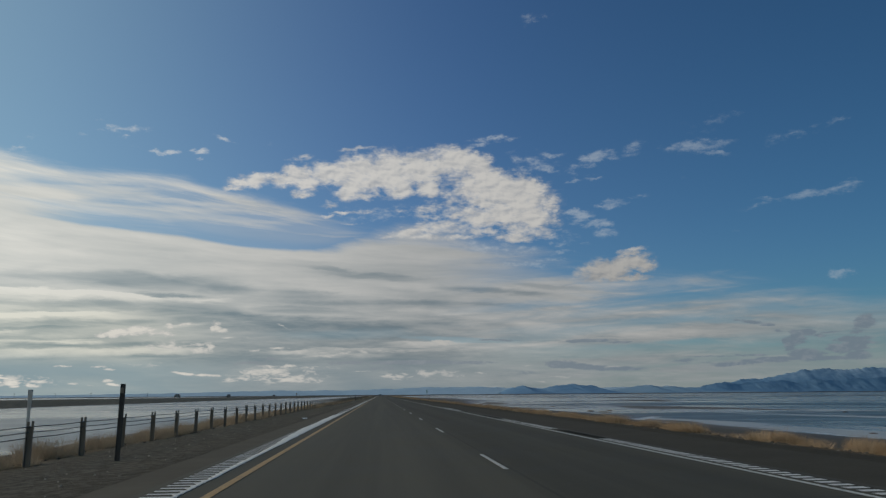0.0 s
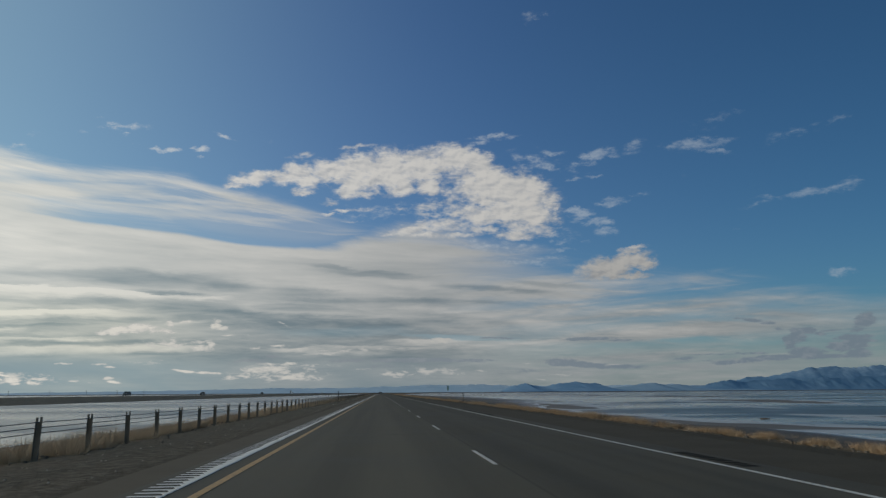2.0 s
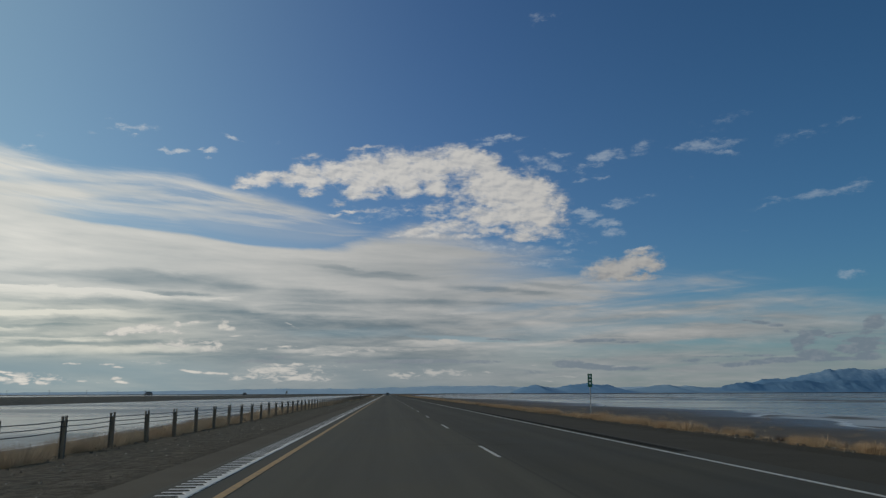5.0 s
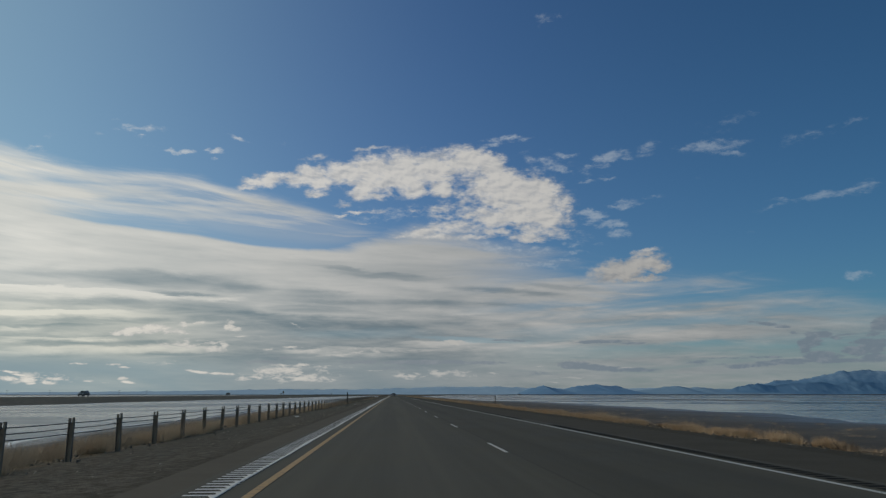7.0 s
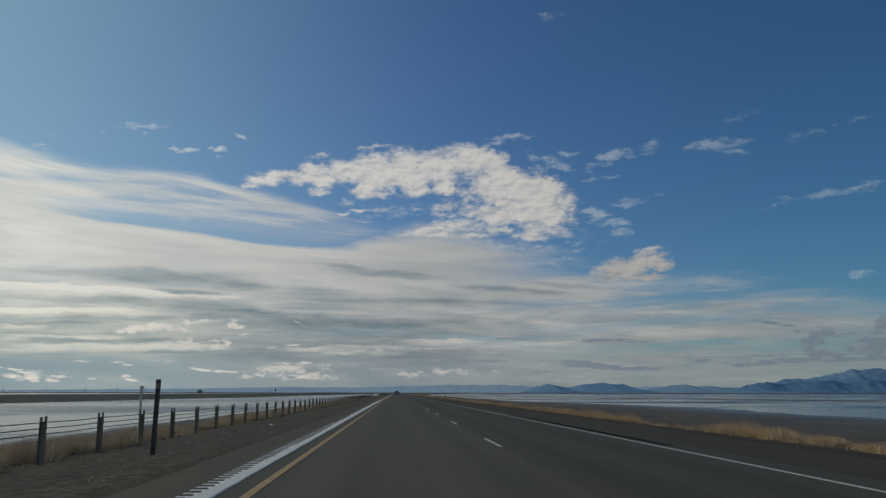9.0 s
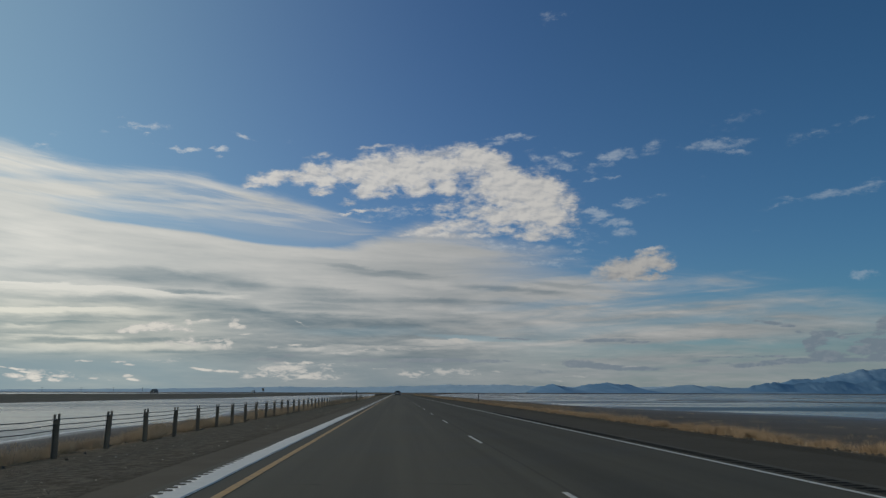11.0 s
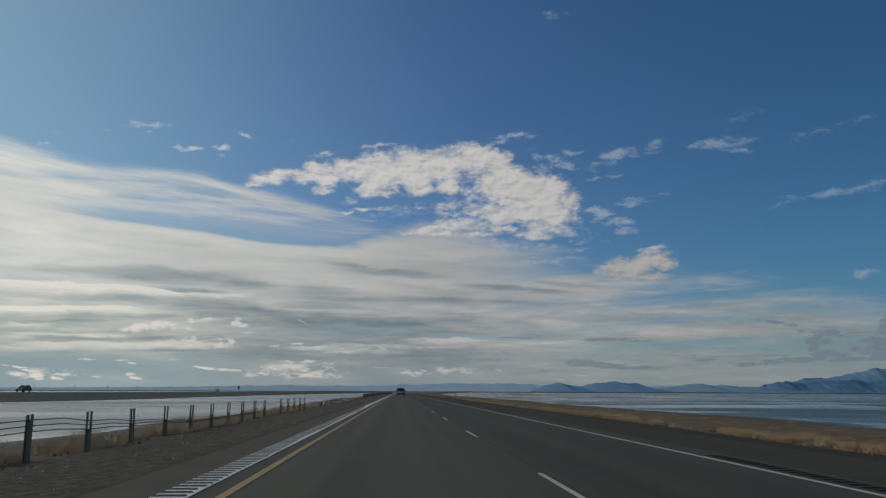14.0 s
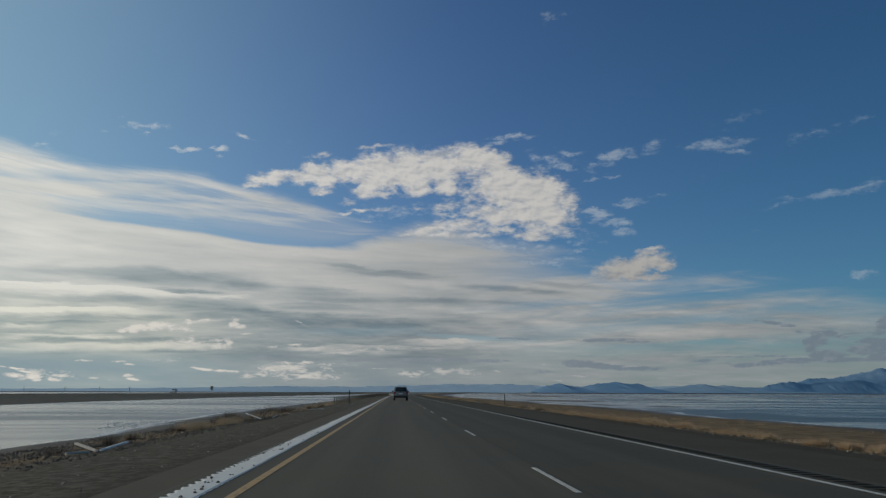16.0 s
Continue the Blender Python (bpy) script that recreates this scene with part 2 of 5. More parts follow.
ledge(2.63, 3.39, 2.15, 0.13, 0.1, 0.5)
ledge(9.91, 3.84, 3.82, 0.34, -0.4, 0.5)
ledge(6.92, 3.60, 2.57, 0.25, -0.2, 0.5)
ledge(-7.49, 2.03, 2.47, 0.21, 0.4, 0.6)
ledge(15.37, 4.04, 3.30, 0.17, -0.8, 0.3)
azure(5.64, 4.11, 4.72, 0.17, -3.1, 0.7)
azure(23.13, 3.62, 2.68, 0.20, -1.2, 0.9)
azure(22.76, 7.03, 4.66, 0.33, -7.6, 0.8)
azure(19.18, 6.96, 3.63, 0.21, -4.9, 0.5)
azure(24.94, 5.17, 4.13, 0.24, -4.1, 0.6)
azure(21.09, 5.17, 3.54, 0.20, -1.6, 0.4)
azure(28.67, 5.89, 3.20, 0.31, -7.0, 0.7)
azure(26.21, 7.19, 3.72, 0.20, -7.2, 0.5)
azure(31.08, 5.39, 2.73, 0.27, -4.9, 0.6)
azure(19.00, 3.28, 3.99, 0.20, -0.8, 0.35)
azure(27.75, 3.31, 2.51, 0.23, -1.4, 0.6)
azure(26.27, 2.95, 2.56, 0.16, -1.2, 0.4)
azure(-2.53, 4.51, 5.52, 0.34, 0.5, 0.35)
azure(14.30, 9.13, 2.11, 0.34, -11.7, 0.5)
azure(17.58, 7.55, 2.46, 0.17, -4.9, 0.4)
for kind in ("thicken", "thinner", "gloom", "gleam", "azure", "ledge"):
    settle(kind, warped)

below_high = N.math("ADD", N.math("SUBTRACT", edge_high, elev), N.math("MULTIPLY", N.math("SUBTRACT", wisps, 0.5), 1.7))
below_low = N.math("ADD", N.math("SUBTRACT", edge_low, elev), N.math("MULTIPLY", N.math("SUBTRACT", wisps, 0.5), N.ramp(azim, -8.0, 3.0, 0.3, 3.2)))
body = N.math("ADD", N.ramp(azim, -32.0, -12.0, 0.80, 0.50), N.math("MULTIPLY", N.math("SUBTRACT", fan, 0.5), 2.1))
body = N.math("MULTIPLY_ADD", field["thicken"], 0.34, N.math("MULTIPLY_ADD", field["thinner"], -0.42, body))
veil = N.math("MULTIPLY", N.ramp(below_high, N.ramp(azim, -33.0, -24.0, -1.2, -0.5), 0.8), N.math("MINIMUM", N.math("MAXIMUM", body, 0.27), 0.97))
veil = N.math("MULTIPLY", veil, N.ramp(azim, -5.0, 1.0, 1.0, 0.0))
# it is thinnest just above the sheet
veil = N.math("MULTIPLY", veil, N.math("SUBTRACT", 1.0, N.math("MULTIPLY", N.ramp(fan_at, 0.72, 0.95, 0.0, 0.5), N.ramp(azim, -27.0, -20.0))))
sheet = N.ramp(below_low, N.ramp(azim, -6.0, 4.0, -0.16, -1.5), N.ramp(azim, -8.0, 6.0, 0.22, 1.5))
thin = N.math("MULTIPLY", N.ramp(azim, 2.0, 18.0, 0.0, 0.80), N.ramp(elev, 5.0, 7.6, 0.45, 1.0))
thin = N.math("MULTIPLY", thin, N.ramp(N.math("ADD", N.math("MULTIPLY", smooth_bands, 0.75), N.math("MULTIPLY", layers, 0.25)), 0.60, 0.40, 0.0, 1.15))
sheet = N.math("MULTIPLY", sheet, N.math("SUBTRACT", 1.0, thin))
sheet = N.math("MULTIPLY", sheet, N.math("MULTIPLY_ADD", field["azure"], -0.62, 1.0))
sheet = N.math("MULTIPLY", sheet, N.ramp(azim, 22.0, 36.0, 1.0, 0.72))
cover = N.math("MAXIMUM", veil, N.math("MULTIPLY", sheet, 0.96))

low_detail = N.ramp(elev, 4.0, 9.0, 0.42, 0.12)
tone = N.math("ADD", N.ramp(elev, 4.0, 8.0, 0.49, 0.63), N.math("MULTIPLY", N.math("SUBTRACT", flow, 0.5), N.ramp(elev, 3.0, 10.0, 0.75, 0.80)))
tone = N.math("MULTIPLY_ADD", N.math("SUBTRACT", layers, 0.5), N.ramp(elev, 5.5, 9.0, 0.85, 0.25), tone)
tone = N.math("MULTIPLY_ADD", N.math("SUBTRACT", patches, 0.5), 0.30, tone)
tone = N.math("MULTIPLY_ADD", warp, low_detail, tone)
tone = N.math("MULTIPLY_ADD", field["gleam"], 0.30, N.math("MULTIPLY_ADD", field["gloom"], -0.58, tone))
tone = N.math("MULTIPLY_ADD", field["ledge"], 0.55, tone)
tone = N.math("ADD", tone, N.math("ADD", N.ramp(below_low, 0.0, -1.0, 0.0, 0.08), N.ramp(below_low, 1.6, 0.2, 0.0, 0.13)))
tone = N.math("MINIMUM", N.math("MAXIMUM", tone, 0.0), 1.22)
sheet_colour = N.mix(tone, (0.166, 0.212, 0.238), (0.552, 0.547, 0.520))
bright = N.math("ADD", N.ramp(azim, -40.0, 12.0, 1.42, 0.84), N.ramp(elev, 0.0, 9.0, -0.06, 0.0))
bright = N.math("MULTIPLY", bright, N.ramp(azim, 10.0, 36.0, 1.0, 0.88))
sheet_colour = N.mix(1.0, sheet_colour, N.xyz(N.math("MULTIPLY", bright, 1.01), bright, N.math("MULTIPLY", bright, N.math("SUBTRACT", N.ramp(azim, -30.0, 15.0, 0.965, 1.01), N.math("MULTIPLY", N.ramp(elev, 8.0, 5.0, 0.0, 0.05), N.ramp(azim, -8.0, -20.0))))), "MULTIPLY")
painted = N.mix(cover, clear, sheet_colour)

# --- the heaped clouds ---
curl = N.noise(N.mapping(dome, scale=(0.75, 1.1, 1)), 1.0, 5.0, 0.6)
curl_b = N.noise(N.mapping(dome, loc=(31, 17, 0), scale=(0.75, 1.1, 1)), 1.0, 5.0, 0.6)
swirl_a = N.math("SUBTRACT", curl, 0.5)
swirl_b = N.math("SUBTRACT", curl_b, 0.5)
swirled = N.xyz(N.math("MULTIPLY_ADD", swirl_a, 1.5, azim), N.math("MULTIPLY_ADD", swirl_b, 1.0, elev))
swirled_low = N.xyz(N.math("MULTIPLY_ADD", swirl_a, 1.2, azim), N.math("MULTIPLY_ADD", swirl_b, 0.22, elev))


def puff(*oval):
    patch("puff", *oval, 1.45, 1.55)


def hollow(*oval):
    patch("hollow", *oval, 1.3, 1.3)


def wisp(*oval):
    patch("wisp", *oval, 1.6, 1.8)


def crumb(*oval):
    patch("crumb", *oval, 1.55, 1.8)


def bank(*oval):
    patch("bank", *oval, 1.5, 1.8)


# the great cloud and its gaps
puff(-0.12, 16.23, 5.35, 1.28, 3.0, 0.9)
puff(7.05, 15.73, 2.68, 1.71, -8.5, 0.9)
puff(10.58, 14.79, 3.52, 1.97, -13.3, 0.95)
puff(-3.67, 16.05, 2.21, 0.85, 7.8, 0.75)
puff(5.69, 12.73, 4.86, 0.60, 1.6, 0.6)
puff(11.40, 12.41, 2.61, 0.86, -7.5, 0.7)
puff(4.36, 14.03, 3.11, 0.86, -0.1, 0.42)
puff(7.90, 13.35, 2.65, 1.12, -0.9, 0.85)
puff(-7.17, 15.98, 2.17, 0.59, 6.8, 0.8)
puff(-9.74, 15.83, 1.96, 0.63, 6.6, 0.9)
puff(-11.19, 15.20, 1.34, 0.25, 6.9, 0.6)
puff(-8.26, 16.18, 1.29, 0.42, 3.3, 0.8)
puff(-6.54, 16.56, 1.48, 0.67, 6.7, 1)
puff(-5.64, 15.89, 1.31, 0.68, 2.5, 0.95)
puff(-6.18, 15.10, 1.04, 0.38, 2.5, 0.8)
puff(-4.13, 16.71, 2.12, 0.85, 9.9, 1)
puff(-1.92, 16.96, 2.41, 1.28, 7.3, 1)
puff(0.54, 17.10, 2.51, 1.45, 0.9, 1)
puff(3.01, 17.03, 2.52, 1.54, 0.2, 1)
puff(-2.33, 15.58, 1.50, 0.85, 20.9, 1)
puff(-1.52, 15.04, 1.15, 0.39, 1.3, 0.8)
puff(1.68, 15.57, 1.34, 0.69, 0.6, 0.95)
puff(3.69, 15.66, 1.34, 0.73, 0.0, 0.95)
puff(5.72, 17.67, 2.43, 1.19, -6.2, 1)
puff(7.51, 17.43, 1.79, 1.02, -20.1, 1)
puff(8.39, 16.34, 2.05, 1.03, -10.8, 1)
puff(10.15, 15.45, 2.39, 1.20, -11.3, 1)
puff(11.69, 15.40, 1.93, 0.94, -16.6, 0.95)
puff(9.68, 13.74, 2.46, 1.29, -11.1, 1)
puff(11.85, 13.26, 1.83, 1.03, -11.6, 0.95)
puff(8.37, 14.85, 1.77, 1.12, -1.1, 0.95)
puff(7.02, 13.79, 1.06, 0.69, -0.7, 0.7)
puff(7.89, 12.36, 2.20, 0.43, -3.8, 0.75)
puff(10.51, 11.79, 2.00, 0.39, -4.3, 0.75)
puff(13.19, 14.28, 1.04, 0.94, -21.8, 0.7)
puff(13.14, 12.79, 1.04, 0.60, -2.0, 0.6)
puff(4.80, 12.82, 1.77, 0.35, 3.7, 0.65)
puff(2.59, 12.38, 2.21, 0.35, 6.1, 0.75)
puff(1.04, 12.07, 1.76, 0.30, 4.5, 0.6)
puff(3.91, 11.95, 2.65, 0.35, -0.0, 0.6)
puff(6.12, 11.95, 2.21, 0.30, -0.5, 0.6)
puff(-3.98, 14.33, 0.96, 0.30, 7.7, 0.55)
puff(-2.73, 13.72, 1.58, 0.21, 4.5, 0.55)
puff(-4.26, 13.38, 1.13, 0.17, 4.8, 0.6)
puff(-1.41, 13.80, 1.50, 0.21, 4.1, 0.45)
puff(-6.36, 17.71, 1.14, 0.29, 6.8, 0.5)
puff(-1.86, 18.57, 1.79, 0.25, 7.4, 0.55)
puff(3.02, 14.20, 1.43, 0.34, 0.2, 0.45)
puff(3.91, 13.47, 1.33, 0.26, -0.0, 0.45)
puff(5.03, 14.37, 1.33, 0.39, 9.4, 0.6)
puff(5.91, 13.59, 0.71, 0.35, -0.5, 0.6)
puff(1.47, 13.93, 1.07, 0.17, 6.4, 0.4)
puff(-2.27, 12.88, 1.49, 0.13, 1.3, 0.3)
puff(5.70, 15.10, 1.34, 0.39, -0.5, 0.6)
puff(17.24, 9.11, 2.49, 0.84, 8.0, 1)
puff(18.91, 9.55, 2.05, 0.71, 5.7, 1)
puff(16.39, 8.64, 1.42, 0.34, 4.2, 0.6)
puff(20.12, 9.33, 1.05, 0.58, -2.7, 0.9)
puff(19.15, 10.33, 1.31, 0.29, 9.5, 0.85)
puff(18.45, 8.48, 2.45, 0.29, -2.2, 0.9)
hollow(5.35, 15.96, 1.07, 0.51, 9.2, 0.75)
hollow(2.21, 16.69, 0.63, 0.43, 0.4, 0.35)
hollow(-4.01, 15.61, 0.88, 0.55, 31.1, 0.9)
hollow(-0.02, 15.37, 0.40, 0.43, 1.0, 0.8)
hollow(6.58, 13.24, 0.80, 0.39, 9.1, 0.7)
hollow(9.00, 12.77, 0.62, 0.26, -1.1, 0.5)
hollow(-8.85, 14.96, 1.28, 0.25, 3.2, 0.5)
hollow(6.61, 16.50, 0.90, 0.34, -0.8, 0.35)
hollow(11.45, 14.55, 0.61, 0.34, -1.9, 0.3)
hollow(-0.51, 12.70, 2.64, 0.34, 0.9, 0.6)
hollow(1.24, 14.44, 2.22, 0.30, 0.6, 0.7)
# thin scraps of cloud
wisp(-0.52, 13.64, 3.98, 0.60, 2.9, 0.5)
wisp(3.47, 13.77, 3.55, 0.95, 0.1, 0.55)
wisp(11.52, 17.32, 2.65, 1.10, -15.6, 0.45)
wisp(15.01, 16.73, 2.60, 1.01, -3.1, 0.35)
wisp(13.54, 11.71, 2.57, 1.02, -1.9, 0.45)
wisp(8.75, 10.97, 3.93, 0.60, -3.9, 0.55)
wisp(-19.52, 18.65, 1.71, 0.27, 9.4, 0.8)
wisp(-20.83, 19.02, 0.61, 0.12, 8.0, 0.4)
wisp(-19.21, 18.18, 0.39, 0.16, 7.2, 0.6)
wisp(-18.54, 17.62, 0.55, 0.12, 12.8, 0.6)
wisp(-17.69, 18.88, 0.48, 0.20, 2.9, 0.4)
wisp(-21.75, 17.92, 0.52, 0.15, 1.7, 0.3)
wisp(-16.26, 17.39, 1.04, 0.20, 5.9, 1.0)
wisp(-16.86, 17.37, 0.72, 0.16, 6.1, 0.9)
wisp(-13.71, 17.68, 0.66, 0.20, 7.2, 1.0)
wisp(-14.37, 17.74, 0.41, 0.16, 5.4, 0.7)
wisp(-13.92, 17.05, 0.37, 0.12, 5.1, 0.7)
wisp(-12.01, 18.70, 1.08, 0.16, -12.7, 0.55)
wisp(-10.45, 17.16, 0.43, 0.21, 4.1, 0.3)
wisp(-8.79, 18.53, 0.78, 0.21, 3.9, 0.25)
wisp(8.89, 19.26, 2.34, 0.25, 0.3, 0.75)
wisp(7.53, 18.79, 1.35, 0.34, 8.3, 0.6)
wisp(12.44, 18.33, 1.33, 0.17, -5.4, 0.3)
wisp(11.53, 17.53, 1.77, 0.38, -13.7, 0.8)
wisp(12.83, 16.92, 1.49, 0.34, -12.1, 0.75)
wisp(13.74, 17.85, 1.75, 0.25, -2.9, 0.6)
wisp(16.77, 17.59, 1.71, 0.42, 2.0, 1.0)
wisp(15.89, 17.02, 1.29, 0.25, 2.4, 0.7)
wisp(17.83, 17.39, 1.19, 0.17, -4.1, 0.6)
wisp(15.40, 15.78, 1.37, 0.17, 2.8, 0.7)
wisp(16.48, 15.93, 0.85, 0.17, 2.5, 0.7)
wisp(19.85, 17.98, 0.98, 0.57, 30.1, 0.65)
wisp(19.10, 17.30, 0.83, 0.25, 15.4, 0.3)
wisp(24.26, 17.72, 2.39, 0.44, -2.1, 0.95)
wisp(25.40, 17.03, 1.34, 0.24, -12.4, 0.8)
wisp(23.04, 17.56, 1.21, 0.32, 2.3, 0.6)
wisp(25.84, 17.78, 1.72, 0.24, -2.6, 0.6)
wisp(25.56, 19.28, 2.36, 0.39, -3.1, 0.38)
wisp(27.16, 19.66, 1.93, 0.31, -1.7, 0.35)
wisp(24.73, 18.71, 1.59, 0.40, -6.6, 0.3)
wisp(31.11, 17.62, 2.50, 0.38, 6.4, 0.5)
wisp(29.23, 17.11, 1.10, 0.19, 7.1, 0.3)
wisp(34.00, 18.15, 2.04, 0.29, 9.9, 0.45)
wisp(31.80, 13.41, 2.79, 0.34, 3.1, 0.8)
wisp(33.90, 13.72, 1.68, 0.41, 8.0, 0.8)
wisp(29.29, 13.42, 1.82, 0.19, -2.9, 0.6)
wisp(28.15, 13.03, 1.48, 0.20, 9.3, 0.45)
wisp(15.73, 13.23, 1.19, 0.42, -2.7, 1.1)
wisp(15.10, 13.51, 0.86, 0.30, -2.6, 0.9)
wisp(16.98, 12.62, 1.26, 0.34, -2.8, 0.9)
wisp(18.09, 14.03, 1.42, 0.33, 4.6, 0.9)
wisp(17.03, 13.88, 0.76, 0.25, -3.1, 0.8)
wisp(19.57, 14.36, 1.24, 0.25, 4.2, 0.6)
wisp(17.36, 11.89, 1.09, 0.34, -2.8, 0.8)
wisp(15.50, 12.69, 1.11, 0.21, -2.5, 0.6)
wisp(18.62, 12.12, 0.99, 0.21, 3.0, 0.4)
wisp(13.52, 11.28, 1.11, 0.26, -5.8, 0.6)
wisp(15.65, 11.12, 1.44, 0.17, -2.3, 0.5)
wisp(13.93, 10.63, 1.71, 0.26, -1.8, 0.5)
wisp(11.36, 10.91, 2.60, 0.30, -5.3, 0.5)
wisp(10.90, 9.64, 3.45, 0.26, -1.1, 0.55)
wisp(13.06, 10.01, 2.14, 0.21, -1.6, 0.45)
wisp(8.31, 10.97, 2.19, 0.26, -0.8, 0.5)
wisp(15.16, 9.44, 1.85, 0.21, -1.8, 0.45)
wisp(33.16, 7.85, 0.88, 0.38, 11.4, 1.1)
wisp(12.51, 27.72, 1.18, 0.39, 5.0, 0.42)
wisp(11.92, 28.03, 0.64, 0.35, -3.4, 0.36)
wisp(13.43, 27.86, 0.81, 0.27, 4.6, 0.3)
wisp(26.51, 11.30, 0.90, 0.16, 1.8, 0.3)
wisp(23.30, 15.50, 1.04, 0.24, -5.2, 0.25)
wisp(-25.76, 16.33, 1.40, 0.34, 17.3, 0.5)
wisp(-25.16, 17.37, 0.71, 0.19, 9.0, 0.35)
wisp(0.80, 13.92, 2.66, 0.17, 3.6, 0.35)
wisp(2.58, 14.80, 1.78, 0.17, 0.3, 0.3)
wisp(-0.10, 14.77, 1.96, 0.17, 1.0, 0.3)
# small bright clouds low down
crumb(-7.47, 1.45, 4.51, 0.62, 0.3, 0.5)
crumb(-23.99, 1.07, 3.01, 0.41, 0.6, 0.45)
crumb(-2.50, 3.24, 5.08, 0.38, 0.4, 0.4)
crumb(-15.15, 3.40, 3.46, 0.48, 1.2, 0.45)
crumb(3.49, 1.57, 3.84, 0.42, 0.1, 0.42)
crumb(-13.01, 3.44, 1.97, 0.49, 1.1, 0.5)
crumb(-5.87, 3.21, 2.50, 0.34, 0.6, 0.4)
crumb(-16.98, 2.24, 3.00, 0.20, 0.9, 0.3)
crumb(-18.63, 4.42, 1.18, 0.28, 6.2, 1)
crumb(-17.33, 4.62, 1.28, 0.32, 3.9, 1)
crumb(-15.99, 4.42, 1.15, 0.20, -2.6, 0.9)
crumb(-19.60, 4.23, 0.51, 0.16, 7.3, 0.8)
crumb(-15.33, 4.93, 0.39, 0.28, 1.7, 0.85)
crumb(-11.98, 5.02, 0.56, 0.33, 1.4, 1)
crumb(-11.48, 4.74, 0.48, 0.21, 1.3, 0.9)
crumb(-12.33, 4.89, 0.36, 0.25, 1.4, 0.8)
crumb(-14.17, 5.13, 0.70, 0.12, 4.8, 0.6)
crumb(-14.98, 3.72, 0.54, 0.36, 22.4, 0.6)
crumb(-14.57, 3.41, 0.85, 0.28, 1.2, 0.5)
crumb(-13.42, 3.72, 1.02, 0.20, 1.2, 0.35)
crumb(-14.08, 1.64, 1.09, 0.10, -5.6, 0.95)
crumb(-12.51, 1.50, 1.03, 0.11, -2.6, 0.9)
crumb(-10.30, 1.19, 1.60, 0.16, 3.4, 0.7)
crumb(-8.30, 1.73, 2.04, 0.25, 2.4, 0.8)
crumb(-6.63, 1.21, 1.90, 0.21, -1.7, 0.85)
crumb(-7.49, 2.15, 2.06, 0.17, 0.5, 0.6)
crumb(-9.52, 1.72, 1.38, 0.16, 0.5, 0.7)
crumb(-5.39, 1.05, 1.66, 0.17, 0.2, 0.6)
crumb(-4.58, 2.05, 1.68, 0.17, 0.3, 0.5)
crumb(-24.65, 0.99, 0.66, 0.22, 0.6, 0.9)
crumb(-23.46, 0.78, 0.75, 0.15, -6.1, 0.8)
crumb(-25.96, 1.05, 0.78, 0.15, -3.8, 0.8)
crumb(-26.17, 1.52, 0.98, 0.09, -8.0, 0.8)
crumb(-25.34, 1.28, 0.80, 0.09, -10.3, 0.7)
crumb(-24.63, 0.73, 0.46, 0.11, 0.4, 0.7)
crumb(-19.73, 2.04, 0.79, 0.10, 0.9, 0.7)
crumb(-18.99, 1.90, 0.51, 0.09, 0.8, 0.6)
crumb(-19.04, 1.12, 0.36, 0.15, 11.3, 0.7)
crumb(-18.66, 0.85, 0.44, 0.10, -8.0, 0.7)
crumb(-19.99, 0.84, 0.50, 0.09, 0.4, 0.4)
crumb(-21.24, 0.91, 0.56, 0.08, 0.5, 0.4)
crumb(-21.69, 2.12, 1.40, 0.08, 1.1, 0.4)
crumb(-11.25, 4.21, 2.01, 0.08, 1.2, 0.4)
crumb(-7.19, 5.08, 0.59, 0.13, -19.0, 0.5)
crumb(4.56, 3.86, 1.12, 0.21, -0.0, 0.9)
crumb(2.84, 3.82, 1.03, 0.17, 0.1, 0.6)
crumb(6.06, 3.60, 0.77, 0.10, -0.1, 0.4)
crumb(-2.50, 3.24, 2.12, 0.13, 0.4, 0.45)
crumb(-4.18, 2.89, 1.68, 0.13, 0.4, 0.45)
crumb(-9.18, 3.30, 0.73, 0.12, 6.9, 0.5)
crumb(-7.34, 3.49, 1.24, 0.11, 0.7, 0.5)
crumb(0.93, 1.36, 1.28, 0.17, 0.1, 0.6)
crumb(3.49, 1.57, 1.28, 0.21, 0.1, 0.6)
crumb(5.62, 1.36, 1.02, 0.17, 0.0, 0.45)
crumb(1.99, 1.78, 1.11, 0.10, 0.1, 0.5)
crumb(1.36, 1.15, 1.02, 0.13, 0.1, 0.5)
crumb(12.82, 2.18, 0.50, 0.17, -0.3, 0.5)
crumb(11.14, 2.07, 1.26, 0.08, -0.2, 0.5)
crumb(17.33, 1.91, 0.97, 0.08, -0.4, 0.6)
crumb(14.03, 1.22, 2.06, 0.10, -0.2, 0.35)
crumb(11.95, 0.90, 2.08, 0.08, -0.1, 0.3)
crumb(7.75, 1.57, 1.27, 0.10, -0.1, 0.35)
crumb(-1.62, 1.77, 1.02, 0.08, 0.2, 0.4)
crumb(-9.67, 5.03, 0.82, 0.07, 1.2, 0.3)
